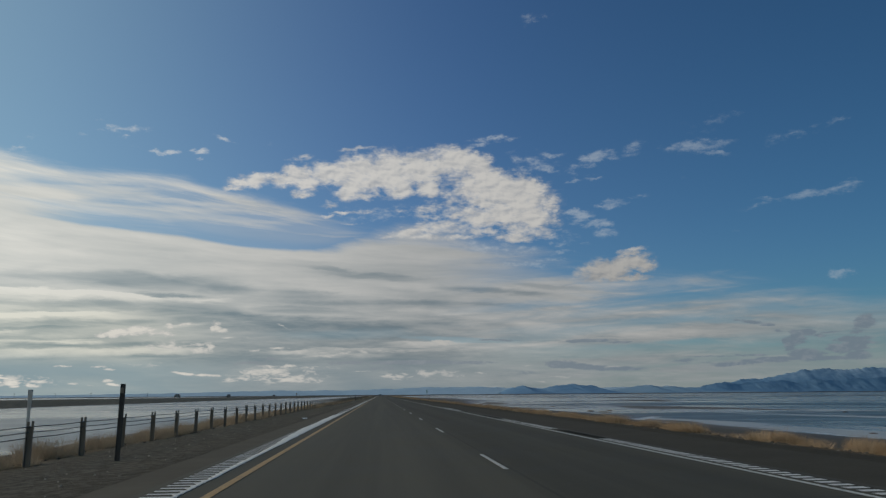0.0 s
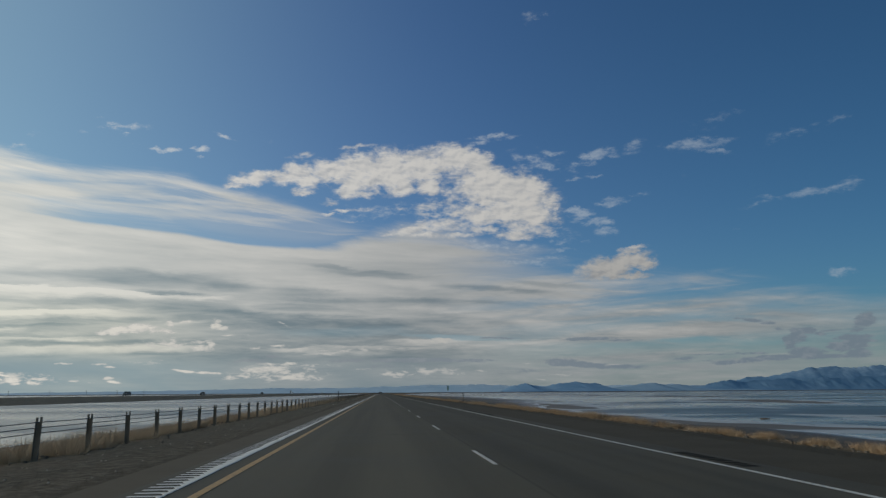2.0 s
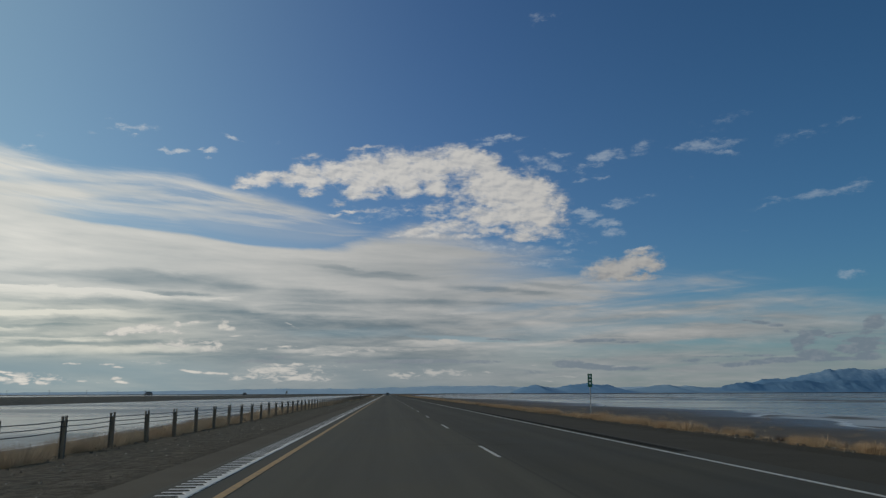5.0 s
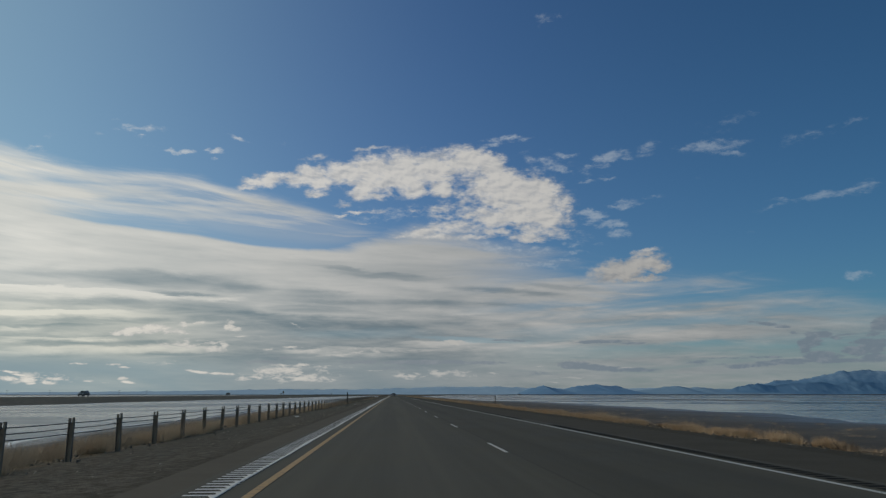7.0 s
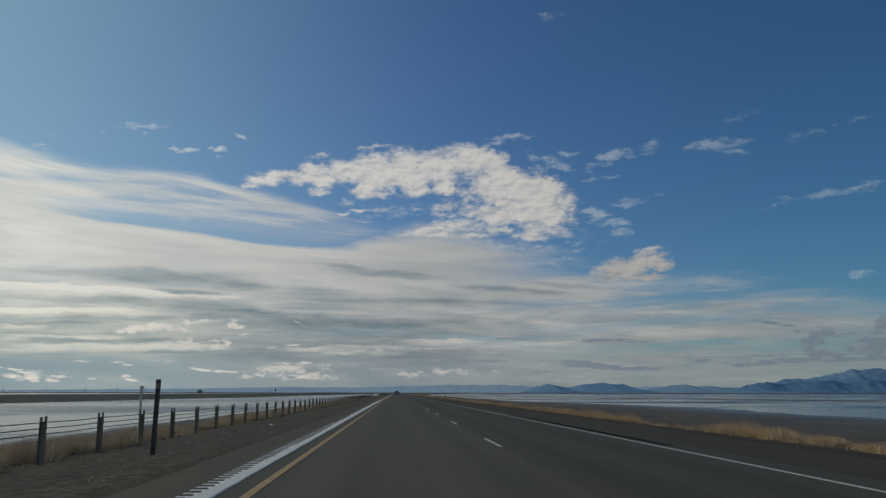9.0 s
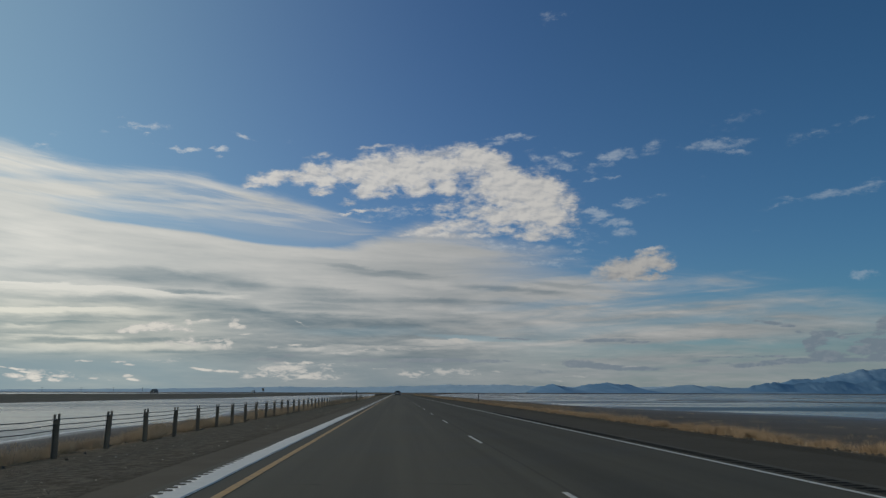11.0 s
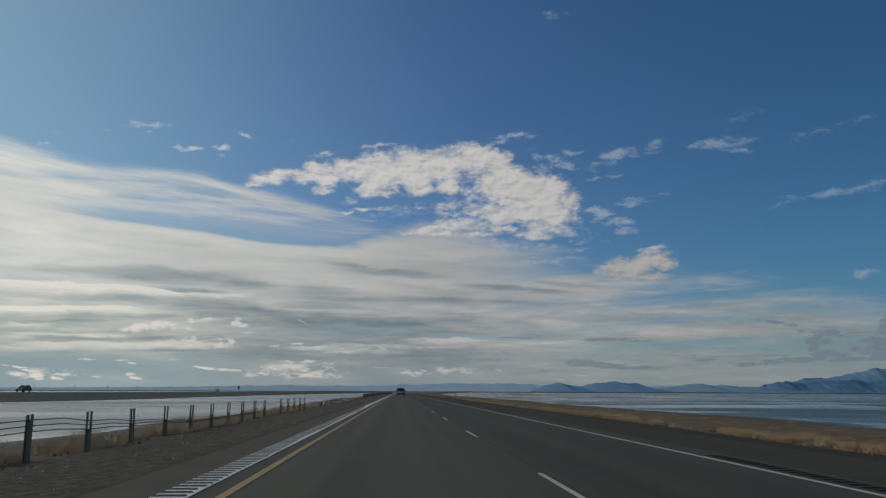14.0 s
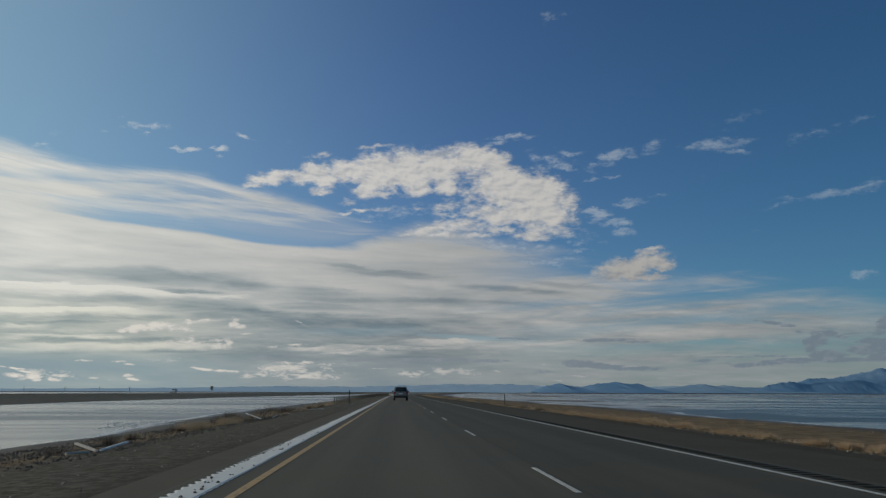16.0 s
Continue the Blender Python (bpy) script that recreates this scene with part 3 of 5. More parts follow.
# dark flat clouds over the far shore
bank(34.19, 4.53, 0.69, 0.48, 35.1, 0.8)
bank(33.61, 3.89, 0.59, 0.30, 9.1, 0.55)
bank(13.65, 2.18, 1.41, 0.29, -4.4, 1)
bank(15.29, 1.96, 2.45, 0.21, -4.4, 0.9)
bank(17.32, 1.78, 2.82, 0.16, -0.4, 0.7)
bank(10.71, 1.57, 2.52, 0.17, -0.1, 0.4)
bank(2.63, 2.41, 4.70, 0.17, 0.1, 0.75)
bank(6.91, 2.37, 2.13, 0.15, -0.1, 0.7)
bank(-2.48, 2.40, 2.54, 0.17, 0.3, 0.5)
bank(0.07, 1.99, 2.55, 0.17, 0.2, 0.4)
bank(-9.55, 2.34, 2.43, 0.25, 0.6, 0.4)
bank(-7.93, 2.69, 2.06, 0.17, 0.6, 0.35)
bank(30.07, 3.71, 0.63, 0.53, 9.1, 0.8)
bank(29.51, 3.27, 0.56, 0.54, -1.5, 0.75)
bank(30.61, 4.00, 0.62, 0.23, -2.0, 0.8)
bank(29.76, 4.10, 0.42, 0.19, -1.9, 0.7)
bank(31.44, 3.74, 0.47, 0.15, -8.7, 0.7)
bank(28.71, 4.21, 0.35, 0.12, -1.9, 0.5)
bank(30.48, 2.48, 1.37, 0.38, -1.2, 1)
bank(28.37, 2.22, 2.84, 0.19, 2.3, 1)
bank(25.83, 1.98, 2.21, 0.16, 3.5, 0.7)
bank(31.81, 2.23, 2.00, 0.15, -1.1, 0.9)
bank(33.38, 3.16, 1.31, 0.48, 5.0, 1)
bank(32.54, 2.88, 0.86, 0.33, -1.5, 0.9)
bank(33.63, 2.41, 0.97, 0.29, -1.3, 0.9)
bank(27.32, 4.85, 1.09, 0.14, -5.3, 0.9)
bank(28.21, 4.62, 0.50, 0.12, -2.0, 0.8)
bank(26.42, 5.00, 0.74, 0.09, -2.0, 0.5)
bank(15.78, 3.87, 2.06, 0.13, 0.2, 0.8)
bank(18.22, 3.71, 1.61, 0.10, -0.9, 0.5)
bank(14.54, 3.80, 1.08, 0.11, -0.7, 0.6)
bank(9.06, 4.02, 1.88, 0.09, -2.3, 0.7)
bank(22.47, 2.30, 1.53, 0.16, -0.7, 0.45)
bank(24.39, 2.55, 2.25, 0.08, -0.9, 0.4)
bank(20.94, 2.65, 2.34, 0.06, -0.8, 0.3)
bank(31.97, 3.95, 1.01, 0.09, 4.6, 0.5)
bank(32.97, 3.99, 0.66, 0.07, -2.2, 0.3)
bank(23.22, 2.09, 1.52, 0.12, -0.7, 0.4)
bank(26.97, 2.55, 1.81, 0.10, -1.0, 0.5)
for kind, core in (("puff", 0.05), ("hollow", 0.10), ("wisp", 0.0)):
    settle(kind, swirled, core)
for kind in ("crumb", "bank"):
    settle(kind, swirled_low, 0.05)

grain_at = N.mapping(dome, scale=(0.50, 0.85, 1))
lumps = N.math("ADD", N.math("MULTIPLY", N.noise(grain_at, 1.1, 5.0, 0.55, 0.3), 0.5), N.math("MULTIPLY", N.noise(N.mapping(grain_at, scale=(1.0, 1.25, 1)), 3.1, 8.0, 0.64, 0.35), 0.5))
soft_a = N.noise(grain_at, 1.3, 4.0, 0.52, 0.3)
soft_b = N.noise(N.mapping(grain_at, loc=(0.09, -0.16, 0)), 1.3, 4.0, 0.52, 0.3)
lumpy = N.math("SUBTRACT", lumps, 0.5)

# thin scraps
scrap_body = N.math("MULTIPLY_ADD", lumpy, 3.2, field["wisp"])
scrap_cover = N.math("MULTIPLY", N.ramp(scrap_body, 0.22, 1.25), N.ramp(field["wisp"], 0.02, 0.55, 0.0, N.ramp(azim, 8.0, 22.0, 0.72, 0.44)))
scrap_colour = N.mix(N.ramp(azim, -30.0, 35.0), (0.62, 0.63, 0.62), (0.34, 0.40, 0.46))
painted = N.mix(scrap_cover, painted, scrap_colour)

# the great cloud
heap = N.math("MULTIPLY_ADD", field["hollow"], -0.42, field["puff"])
heap_body = N.math("MULTIPLY_ADD", lumpy, 2.2, heap)
heap_cover = N.math("MULTIPLY", N.ramp(heap_body, 0.06, 0.86), N.ramp(field["puff"], 0.02, 0.40))
lit = N.math("MULTIPLY_ADD", N.math("SUBTRACT", soft_a, soft_b), 1.35, N.math("MULTIPLY", N.math("SUBTRACT", heap_body, 0.95), 0.18))
lit = N.ramp(lit, -0.42, 0.16)
heap_colour = N.mix(lit, (0.36, 0.375, 0.395), (0.585, 0.57, 0.54))
heap_bright = N.ramp(azim, -30.0, 40.0, 1.12, 0.80)
heap_bright = N.math("MULTIPLY", heap_bright, N.math("SUBTRACT", 1.0, N.math("MULTIPLY", N.ramp(elev, 12.0, 8.5, 0.0, 0.26), N.ramp(azim, 12.0, 16.0))))
heap_bright = N.math("MULTIPLY", heap_bright, N.math("SUBTRACT", 1.0, N.math("MULTIPLY", N.ramp(elev, 8.0, 6.5, 0.0, 0.30), N.ramp(azim, 24.0, 30.0))))
heap_colour = N.mix(1.0, heap_colour, N.xyz(heap_bright, heap_bright, heap_bright), "MULTIPLY")
painted = N.mix(N.math("MULTIPLY", heap_cover, 0.96), painted, heap_colour)

# blue-grey air low over the horizon, with small bright clouds and dark flat ones in it
low_air = N.math("MULTIPLY", N.ramp(elev, 3.4, 1.6), N.ramp(azim, -2.0, 10.0, 0.95, 0.55))
low_air = N.math("MULTIPLY", low_air, N.ramp(patches, 0.66, 0.40, 0.55, 1.0))
air_colour = N.mix(N.ramp(azim, -18.0, -6.0), (0.230, 0.312, 0.345), (0.185, 0.240, 0.268))
air_colour = N.mix(N.ramp(azim, 4.0, 16.0), air_colour, (0.225, 0.268, 0.290))
painted = N.mix(low_air, painted, air_colour)
crumbs = N.noise(N.mapping(dome, loc=(5.2, 1.1, 0), scale=(0.85, 2.6, 1)), 1.0, 8.0, 0.66, 0.4)
crumb_body = N.math("MULTIPLY_ADD", N.math("SUBTRACT", crumbs, 0.5), 2.8, field["crumb"])
crumb_cover = N.math("MULTIPLY", N.ramp(crumb_body, 0.26, 0.66), N.ramp(field["crumb"], 0.02, 0.5, 0.0, 0.95))
crumb_colour = N.mix(N.ramp(azim, -30.0, 12.0), (0.72, 0.69, 0.62), (0.43, 0.425, 0.405))
crumb_colour = N.mix(N.ramp(crumb_body, 1.0, 0.45, 0.0, 0.45), crumb_colour, (0.34, 0.36, 0.37))
painted = N.mix(crumb_cover, painted, crumb_colour)
bank_body = N.math("MULTIPLY_ADD", N.math("SUBTRACT", crumbs, 0.5), 1.9, field["bank"])
bank_cover = N.math("MULTIPLY", N.ramp(bank_body, 0.15, 0.62), N.ramp(field["bank"], 0.02, 0.4, 0.0, 0.92))
bank_colour = N.mix(N.ramp(azim, -10.0, 25.0), (0.225, 0.255, 0.280), (0.150, 0.192, 0.232))
bank_colour = N.mix(N.ramp(lit, 0.3, 1.0, 0.0, 0.35), bank_colour, (0.30, 0.32, 0.34))
painted = N.mix(bank_cover, painted, bank_colour)

back = N.add("ShaderNodeBackground")
N.put(back.inputs[0], painted)
back.inputs[1].default_value = 1.0
N.put(N.add("ShaderNodeOutputWorld").inputs[0], back.outputs[0])

# ---- materials ----
def material(name):
    m = bpy.data.materials.new(name)
    m.use_nodes = True
    n = Nodes(m.node_tree)
    n.bsdf = m.node_tree.nodes["Principled BSDF"]
    geo = n.add("ShaderNodeNewGeometry")
    n.place, n.island = geo.outputs["Position"], geo.outputs["Random Per Island"]
    parts = n.add("ShaderNodeSeparateXYZ")
    n.put(parts.inputs[0], n.place)
    n.x, n.y, n.z = parts.outputs
    return m, n


def finish(n, colour, rough=0.8, metal=0.0, bump=None, depth=0.01, strength=0.5, spec=0.5):
    b = n.bsdf
    n.put(b.inputs["Base Color"], (*colour, 1) if isinstance(colour, tuple) else colour)
    n.put(b.inputs["Roughness"], rough)
    n.put(b.inputs["Metallic"], metal)
    n.put(b.inputs["Specular IOR Level"], spec)
    if bump is not None:
        node = n.add("ShaderNodeBump")
        node.inputs["Strength"].default_value, node.inputs["Distance"].default_value = strength, depth
        n.put(node.inputs["Height"], bump)
        n.put(b.inputs["Normal"], node.outputs[0])


def plain(name, colour, rough=0.6, metal=0.0, vary=0.25, scale=3.0, spec=0.5):
    """A surface of one paint with slight wear at two scales."""
    m, n = material(name)
    big = n.noise(n.place, scale, 3.0)
    small = n.noise(n.place, scale * 14, 3.0)
    f = n.math("ADD", n.math("MULTIPLY", big, 0.7), n.math("MULTIPLY", small, 0.3))
    lo = tuple(c * (1 - vary) for c in colour)
    hi = tuple(min(1.0, c * (1 + vary)) for c in colour)
    finish(n, n.mix(f, lo, hi), n.ramp(small, 0.2, 0.8, rough * 0.85, min(1.0, rough * 1.15)), metal, small, 0.002, 0.3, spec)
    return m


def asphalt_material():
    m, n = material("asphalt")
    along = n.xyz(n.math("MULTIPLY", n.x, 1.0), n.math("MULTIPLY", n.y, 0.012))
    lanes = n.noise(along, 1.6, 5.0, 0.6)
    blotch = n.noise(n.place, 0.35, 4.0, 0.6)
    grit = n.noise(n.place, 55.0, 3.0, 0.7)
    # wheel tracks polished by traffic, oil between them
    phase = n.math("COSINE", n.math("MULTIPLY", n.math("ADD", n.x, 1.83), 2 * math.pi / 1.8))
    f = n.math("ADD", n.math("MULTIPLY", lanes, 0.6), n.math("MULTIPLY", blotch, 0.4))
    f = n.math("ADD", f, n.math("MULTIPLY", phase, 0.05))
    colour = n.mix(n.ramp(f, 0.3, 0.72), (0.050, 0.044, 0.032), (0.100, 0.088, 0.063))
    fast_lane = n.ramp(n.x, -0.25, 0.25, 0.0, 0.34)
    colour = n.mix(fast_lane, colour, (0.038, 0.035, 0.027))
    colour = n.mix(n.ramp(n.x, -1.2, 0.2, 0.22, 0.04), colour, (0.16, 0.145, 0.115))          # the slow lane is painted paler, to stand for windscreen glare
    colour = n.mix(n.ramp(grit, 0.35, 0.75, 0.0, 0.45), colour, (0.092, 0.085, 0.067))
    # sealed cracks across and along
    wobble = n.math("MULTIPLY", n.math("SUBTRACT", n.noise(n.place, 1.2, 3.0), 0.5), 0.8)
    crack = n.math("ABSOLUTE", n.math("SUBTRACT", n.math("FRACT", n.math("DIVIDE", n.math("ADD", n.y, wobble), 17.3)), 0.5))
    crack = n.math("MULTIPLY", n.ramp(crack, 0.0022, 0.0008), n.ramp(blotch, 0.45, 0.6))
    colour = n.mix(n.math("MULTIPLY", crack, 0.6), colour, (0.018, 0.018, 0.018))
    # the joint between the two paved strips
    joint = n.math("ADD", n.x, n.math("MULTIPLY", n.math("SUBTRACT", blotch, 0.5), 0.05))
    joint = n.ramp(n.math("ABSOLUTE", n.math("SUBTRACT", joint, 0.09)), 0.035, 0.015)
    colour = n.mix(n.math("MULTIPLY", joint, 0.3), colour, (0.018, 0.017, 0.015))
    finish(n, colour, n.ramp(blotch, 0.2, 0.8, 0.74, 0.90), 0.0, grit, 0.004, 0.5, 0.14)
    return m


def paint_material(name, colour):
    m, n = material(name)
    wear = n.noise(n.place, 7.0, 5.0, 0.7)
    grit = n.noise(n.place, 60.0, 3.0)
    colour = n.mix(n.ramp(n.math("ADD", wear, n.math("MULTIPLY", grit, 0.3)), 0.66, 0.86), colour, (0.07, 0.069, 0.066))
    finish(n, colour, 0.65, 0.0, grit, 0.002, 0.4)
    return m


def ground_material():
    m, n = material("roadside_ground")
    big = n.noise(n.place, 0.11, 4.0, 0.6)
    mid = n.noise(n.place, 1.1, 4.0, 0.6)
    grit = n.noise(n.place, 15.0, 5.0, 0.75)
    gravel = n.mix(n.ramp(grit, 0.3, 0.75), (0.042, 0.037, 0.028), (0.118, 0.103, 0.078))
    gravel = n.mix(n.ramp(mid, 0.45, 0.75, 0.0, 0.5), gravel, (0.06, 0.052, 0.044))
    gravel = n.mix(n.ramp(n.x, 4.0, 6.0, 0.0, 0.30), gravel, (0.045, 0.040, 0.030))
    lumpy = n.noise(n.place, 5.0, 4.0, 0.7)
    # paler gravel on the left, with windscreen glare put into its colour
    pale = n.mix(n.ramp(lumpy, 0.36, 0.66), (0.060, 0.052, 0.040), (0.215, 0.190, 0.150))
    gravel = n.mix(n.ramp(n.x, -5.2, -6.6, 0.0, 0.5), gravel, pale)
    soil = n.mix(n.ramp(mid, 0.3, 0.7), (0.115, 0.080, 0.048), (0.24, 0.17, 0.10))
    mud = n.mix(n.ramp(big, 0.3, 0.7), (0.080, 0.073, 0.066), (0.13, 0.118, 0.105))
    mud = n.mix(n.ramp(mid, 0.5, 0.8, 0.0, 0.5), mud, (0.10, 0.085, 0.07))
    edge = n.math("MULTIPLY", n.math("SUBTRACT", mid, 0.5), 1.4)
    right = n.math("ADD", n.x, edge)
    colour = n.mix(n.ramp(right, 7.9, 8.7), gravel, soil)
    colour = n.mix(n.ramp(right, -9.4, -10.4), colour, soil)
    scrubland = n.mix(n.ramp(mid, 0.3, 0.7), (0.075, 0.070, 0.056), (0.15, 0.137, 0.110))
    colour = n.mix(n.ramp(n.x, -40.0, -50.0), colour, scrubland)
    low = n.math("ADD", n.math("ADD", n.z, n.ramp(n.x, -40.0, -50.0, 0.0, 0.4)), n.math("MULTIPLY", n.math("SUBTRACT", big, 0.5), 0.35))
    # the flat is drier farther along the right side
    dry = n.math("MULTIPLY", n.ramp(n.y, 410.0, 480.0), n.math("MULTIPLY", n.ramp(n.x, 8.0, 10.0, 0.0, 0.36), n.ramp(n.math("ADD", n.x, n.math("MULTIPLY", big, 8.0)), n.ramp(n.y, 460.0, 520.0, 20.0, 34.0), n.ramp(n.y, 460.0, 520.0, 13.0, 24.0))))
    low = n.math("ADD", low, dry)
    colour = n.mix(n.ramp(low, -0.36, -0.60), colour, mud)
    # a rim of salt and ice along the waterline
    rim = n.math("ABSOLUTE", n.math("ADD", n.z, 1.0))
    salt = n.math("MULTIPLY", n.ramp(rim, 0.06, 0.025), n.ramp(n.math("ADD", n.math("ADD", mid, n.math("MULTIPLY", big, 0.5)), n.ramp(n.x, 0.0, -10.0, 0.0, 0.12)), 0.62, 0.76))
    colour = n.mix(salt, colour, (0.62, 0.62, 0.61))
    finish(n, colour, n.ramp(low, -0.55, -0.9, 0.95, 0.34), 0.0, n.math("ADD", n.math("MULTIPLY", mid, 1.4), n.math("ADD", grit, lumpy)), 0.07, 0.9, n.ramp(low, -0.55, -0.9, 0.10, 0.55))
    return m


def water_material():
    m, n = material("shallow_water")
    wide = n.noise(n.mapping(n.place, scale=(0.012, 0.005, 1)), 1.0, 5.0, 0.6, 0.6)
    band = n.noise(n.mapping(n.place, loc=(9, 4, 0), scale=(0.03, 0.006, 1)), 1.0, 4.0, 0.6, 0.3)
    chop = n.noise(n.mapping(n.place, scale=(1.2, 1.7, 1)), 1.0, 4.0, 0.6)
    swell = n.noise(n.mapping(n.place, scale=(0.25, 0.4, 1)), 1.0, 3.0, 0.5)
    bars = n.math("ADD", wide, n.math("MULTIPLY", n.math("SUBTRACT", band, 0.5), 0.7))
    bars = n.math("MULTIPLY", bars, n.ramp(n.x, 4.0, 16.0))
    crust = n.ramp(bars, 0.57, 0.60)                      # banks of wet salt mud just awash
    rim = n.math("MULTIPLY", n.ramp(bars, 0.535, 0.565), n.ramp(bars, 0.60, 0.575))     # with a bright salt rim
    ice = n.math("MULTIPLY", n.ramp(n.math("ABSOLUTE", n.math("ADD", n.x, 22.0)), 8.0, 3.0), n.ramp(n.noise(n.mapping(n.place, loc=(2, 3, 0), scale=(0.16, 0.05, 1)), 1.0, 5.0, 0.65), 0.47, 0.58))
    pale = n.math("MAXIMUM", n.math("MULTIPLY", rim, 0.85), n.math("MULTIPLY", ice, n.ramp(n.y, 470.0, 540.0, 0.24, 0.08)))
    colour = n.mix(wide, (0.046, 0.058, 0.053), (0.078, 0.080, 0.067))
    milky = n.mix(wide, (0.150, 0.155, 0.146), (0.215, 0.215, 0.200))          # pale with salt between the roadways
    colour = n.mix(n.ramp(n.x, -4.0, -15.0), colour, milky)
    colour = n.mix(crust, colour, (0.135, 0.115, 0.095))
    colour = n.mix(pale, colour, (0.46, 0.46, 0.45))
    ruffled = n.noise(n.mapping(n.place, loc=(5, 1, 0), scale=(0.010, 0.022, 1)), 1.0, 5.0, 0.65, 0.4)
    rough = n.ramp(ruffled, 0.42, 0.60, n.ramp(n.x, 5.0, -12.0, 0.06, 0.16), 0.36)
    rough = n.math("MAXIMUM", rough, n.math("MULTIPLY", n.math("MAXIMUM", crust, pale), 0.55))
    gloss = n.math("SUBTRACT", n.ramp(n.x, 5.0, -12.0, 0.5, 0.42), n.math("MULTIPLY", crust, 0.30))
    finish(n, colour, rough, 0.0, n.math("ADD", chop, n.math("MULTIPLY", swell, 1.5)), 0.05, 0.5, gloss)
    n.bsdf.inputs["IOR"].default_value = 1.34
    return m


def grass_material(name, pale=0.0):
    m, n = material(name)
    patch = n.noise(n.place, 0.35, 3.0)
    f = n.math("ADD", n.math("MULTIPLY", n.island, 0.7), n.math("MULTIPLY", patch, 0.5))
    colour = n.stops(f, [(0.1, (0.13, 0.088, 0.048)), (0.35, (0.25, 0.168, 0.098)), (0.65, (0.38, 0.270, 0.168)), (0.95, (0.50, 0.385, 0.26))])
    colour = n.mix(pale, colour, (0.44, 0.35, 0.245))
    finish(n, colour, 0.75, 0.0, spec=0.2)
    return m


# Both the rock and the snow colours carry the blue of distant haze.
def mountain_material(name, hazed_rock, hazed_rock_b, snow_from, snow_to, snow):
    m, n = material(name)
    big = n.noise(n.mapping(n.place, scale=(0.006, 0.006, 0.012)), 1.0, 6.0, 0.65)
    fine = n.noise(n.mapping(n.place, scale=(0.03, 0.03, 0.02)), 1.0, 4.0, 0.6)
    colour = n.mix(n.ramp(n.math("ADD", big, n.math("MULTIPLY", fine, 0.4)), 0.5, 0.9), hazed_rock, hazed_rock_b)
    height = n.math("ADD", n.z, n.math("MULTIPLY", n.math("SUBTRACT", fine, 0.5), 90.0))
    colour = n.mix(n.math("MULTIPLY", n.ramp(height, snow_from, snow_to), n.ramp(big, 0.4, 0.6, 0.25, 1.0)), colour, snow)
    finish(n, colour, 0.95, 0.0, spec=0.1)
    return m


ASPHALT = asphalt_material()
WHITE_PAINT = paint_material("white_road_paint", (0.50, 0.485, 0.44))
WORN_PAINT = paint_material("worn_white_road_paint", (0.44, 0.43, 0.40))
YELLOW_PAINT = paint_material("yellow_road_paint", (0.41, 0.245, 0.088))
GROUND = ground_material()
WATER = water_material()
GRASS = grass_material("dry_grass")
PALE_GRASS = grass_material("pale_dry_grass", 0.6)
MEDIAN_SHOULDER = plain("pale_shoulder_asphalt", (0.105, 0.089, 0.067), 0.95, 0.0, 0.3, 0.8, 0.1)
GRIT = plain("gravel_lumps", (0.095, 0.083, 0.064), 0.95, 0.0, 0.5, 1.0, 0.1)
SHOULDER = plain("worn_shoulder_asphalt", (0.062, 0.053, 0.039), 0.95, 0.0, 0.35, 0.8, 0.1)
# near black, the shade inside a groove put into its colour
GROOVE = plain("dark_groove_shade", (0.017, 0.016, 0.014), 0.95, 0.0, 0.25, 3.0, 0.05)
SNOW = plain("packed_snow", (0.60, 0.58, 0.545), 0.7, 0.0, 0.15, 4.0)
STEEL = plain("weathered_steel", (0.20, 0.168, 0.130), 0.85, 0.0, 0.35, 5.0)
GALVANISED = plain("galvanised_steel", (0.44, 0.425, 0.40), 0.6, 0.1, 0.2, 6.0)
CABLE = plain("steel_cable", (0.10, 0.10, 0.10), 0.55, 0.5)
DELINEATOR = plain("dark_post_plastic", (0.05, 0.045, 0.04), 0.7)
SIGN_GREEN = plain("sign_green", (0.02, 0.13, 0.07), 0.5)
SIGN_WHITE = plain("sign_white", (0.75, 0.75, 0.73), 0.5)
STONE = plain("pale_stones", (0.26, 0.23, 0.19), 0.9, 0.0, 0.4, 2.0)
CLOD = plain("dark_bank_clods", (0.085, 0.072, 0.058), 0.95, 0.0, 0.5, 1.0)
SCRUB = plain("dark_scrub_twigs", (0.075, 0.055, 0.04), 0.9, 0.0, 0.5, 2.0)
# aerial haze is painted into these colours, palest on the farthest range
HIGH_RIDGE = mountain_material("haze_painted_mountain_rock", (0.125, 0.235, 0.365), (0.175, 0.290, 0.420), 75.0, 160.0, (0.36, 0.46, 0.57))
BLUE_RIDGE = mountain_material("haze_blue_mountain_rock", (0.115, 0.220, 0.345), (0.155, 0.262, 0.385), 120.0, 200.0, (0.30, 0.40, 0.50))
MID_RIDGE = mountain_material("haze_painted_hills", (0.17, 0.27, 0.37), (0.20, 0.30, 0.40), 35.0, 70.0, (0.36, 0.45, 0.54))
PALE_RIDGE = mountain_material("haze_paled_far_mountain", (0.33, 0.44, 0.54), (0.38, 0.49, 0.58), 20.0, 60.0, (0.42, 0.52, 0.61))
FAR_LAND = plain("far_shore_earth", (0.045, 0.042, 0.04), 0.95, 0.0, 0.3, 0.02)


# ---- helpers to build meshes ----
def bend(y):
    """The road's gentle curve to the right, far ahead."""
    if y < 760:
        return 0.0
    if y < 1400:
        return (y - 760) ** 2 / 12000
    return 640 ** 2 / 12000 + (y - 1400) * 640 / 6000


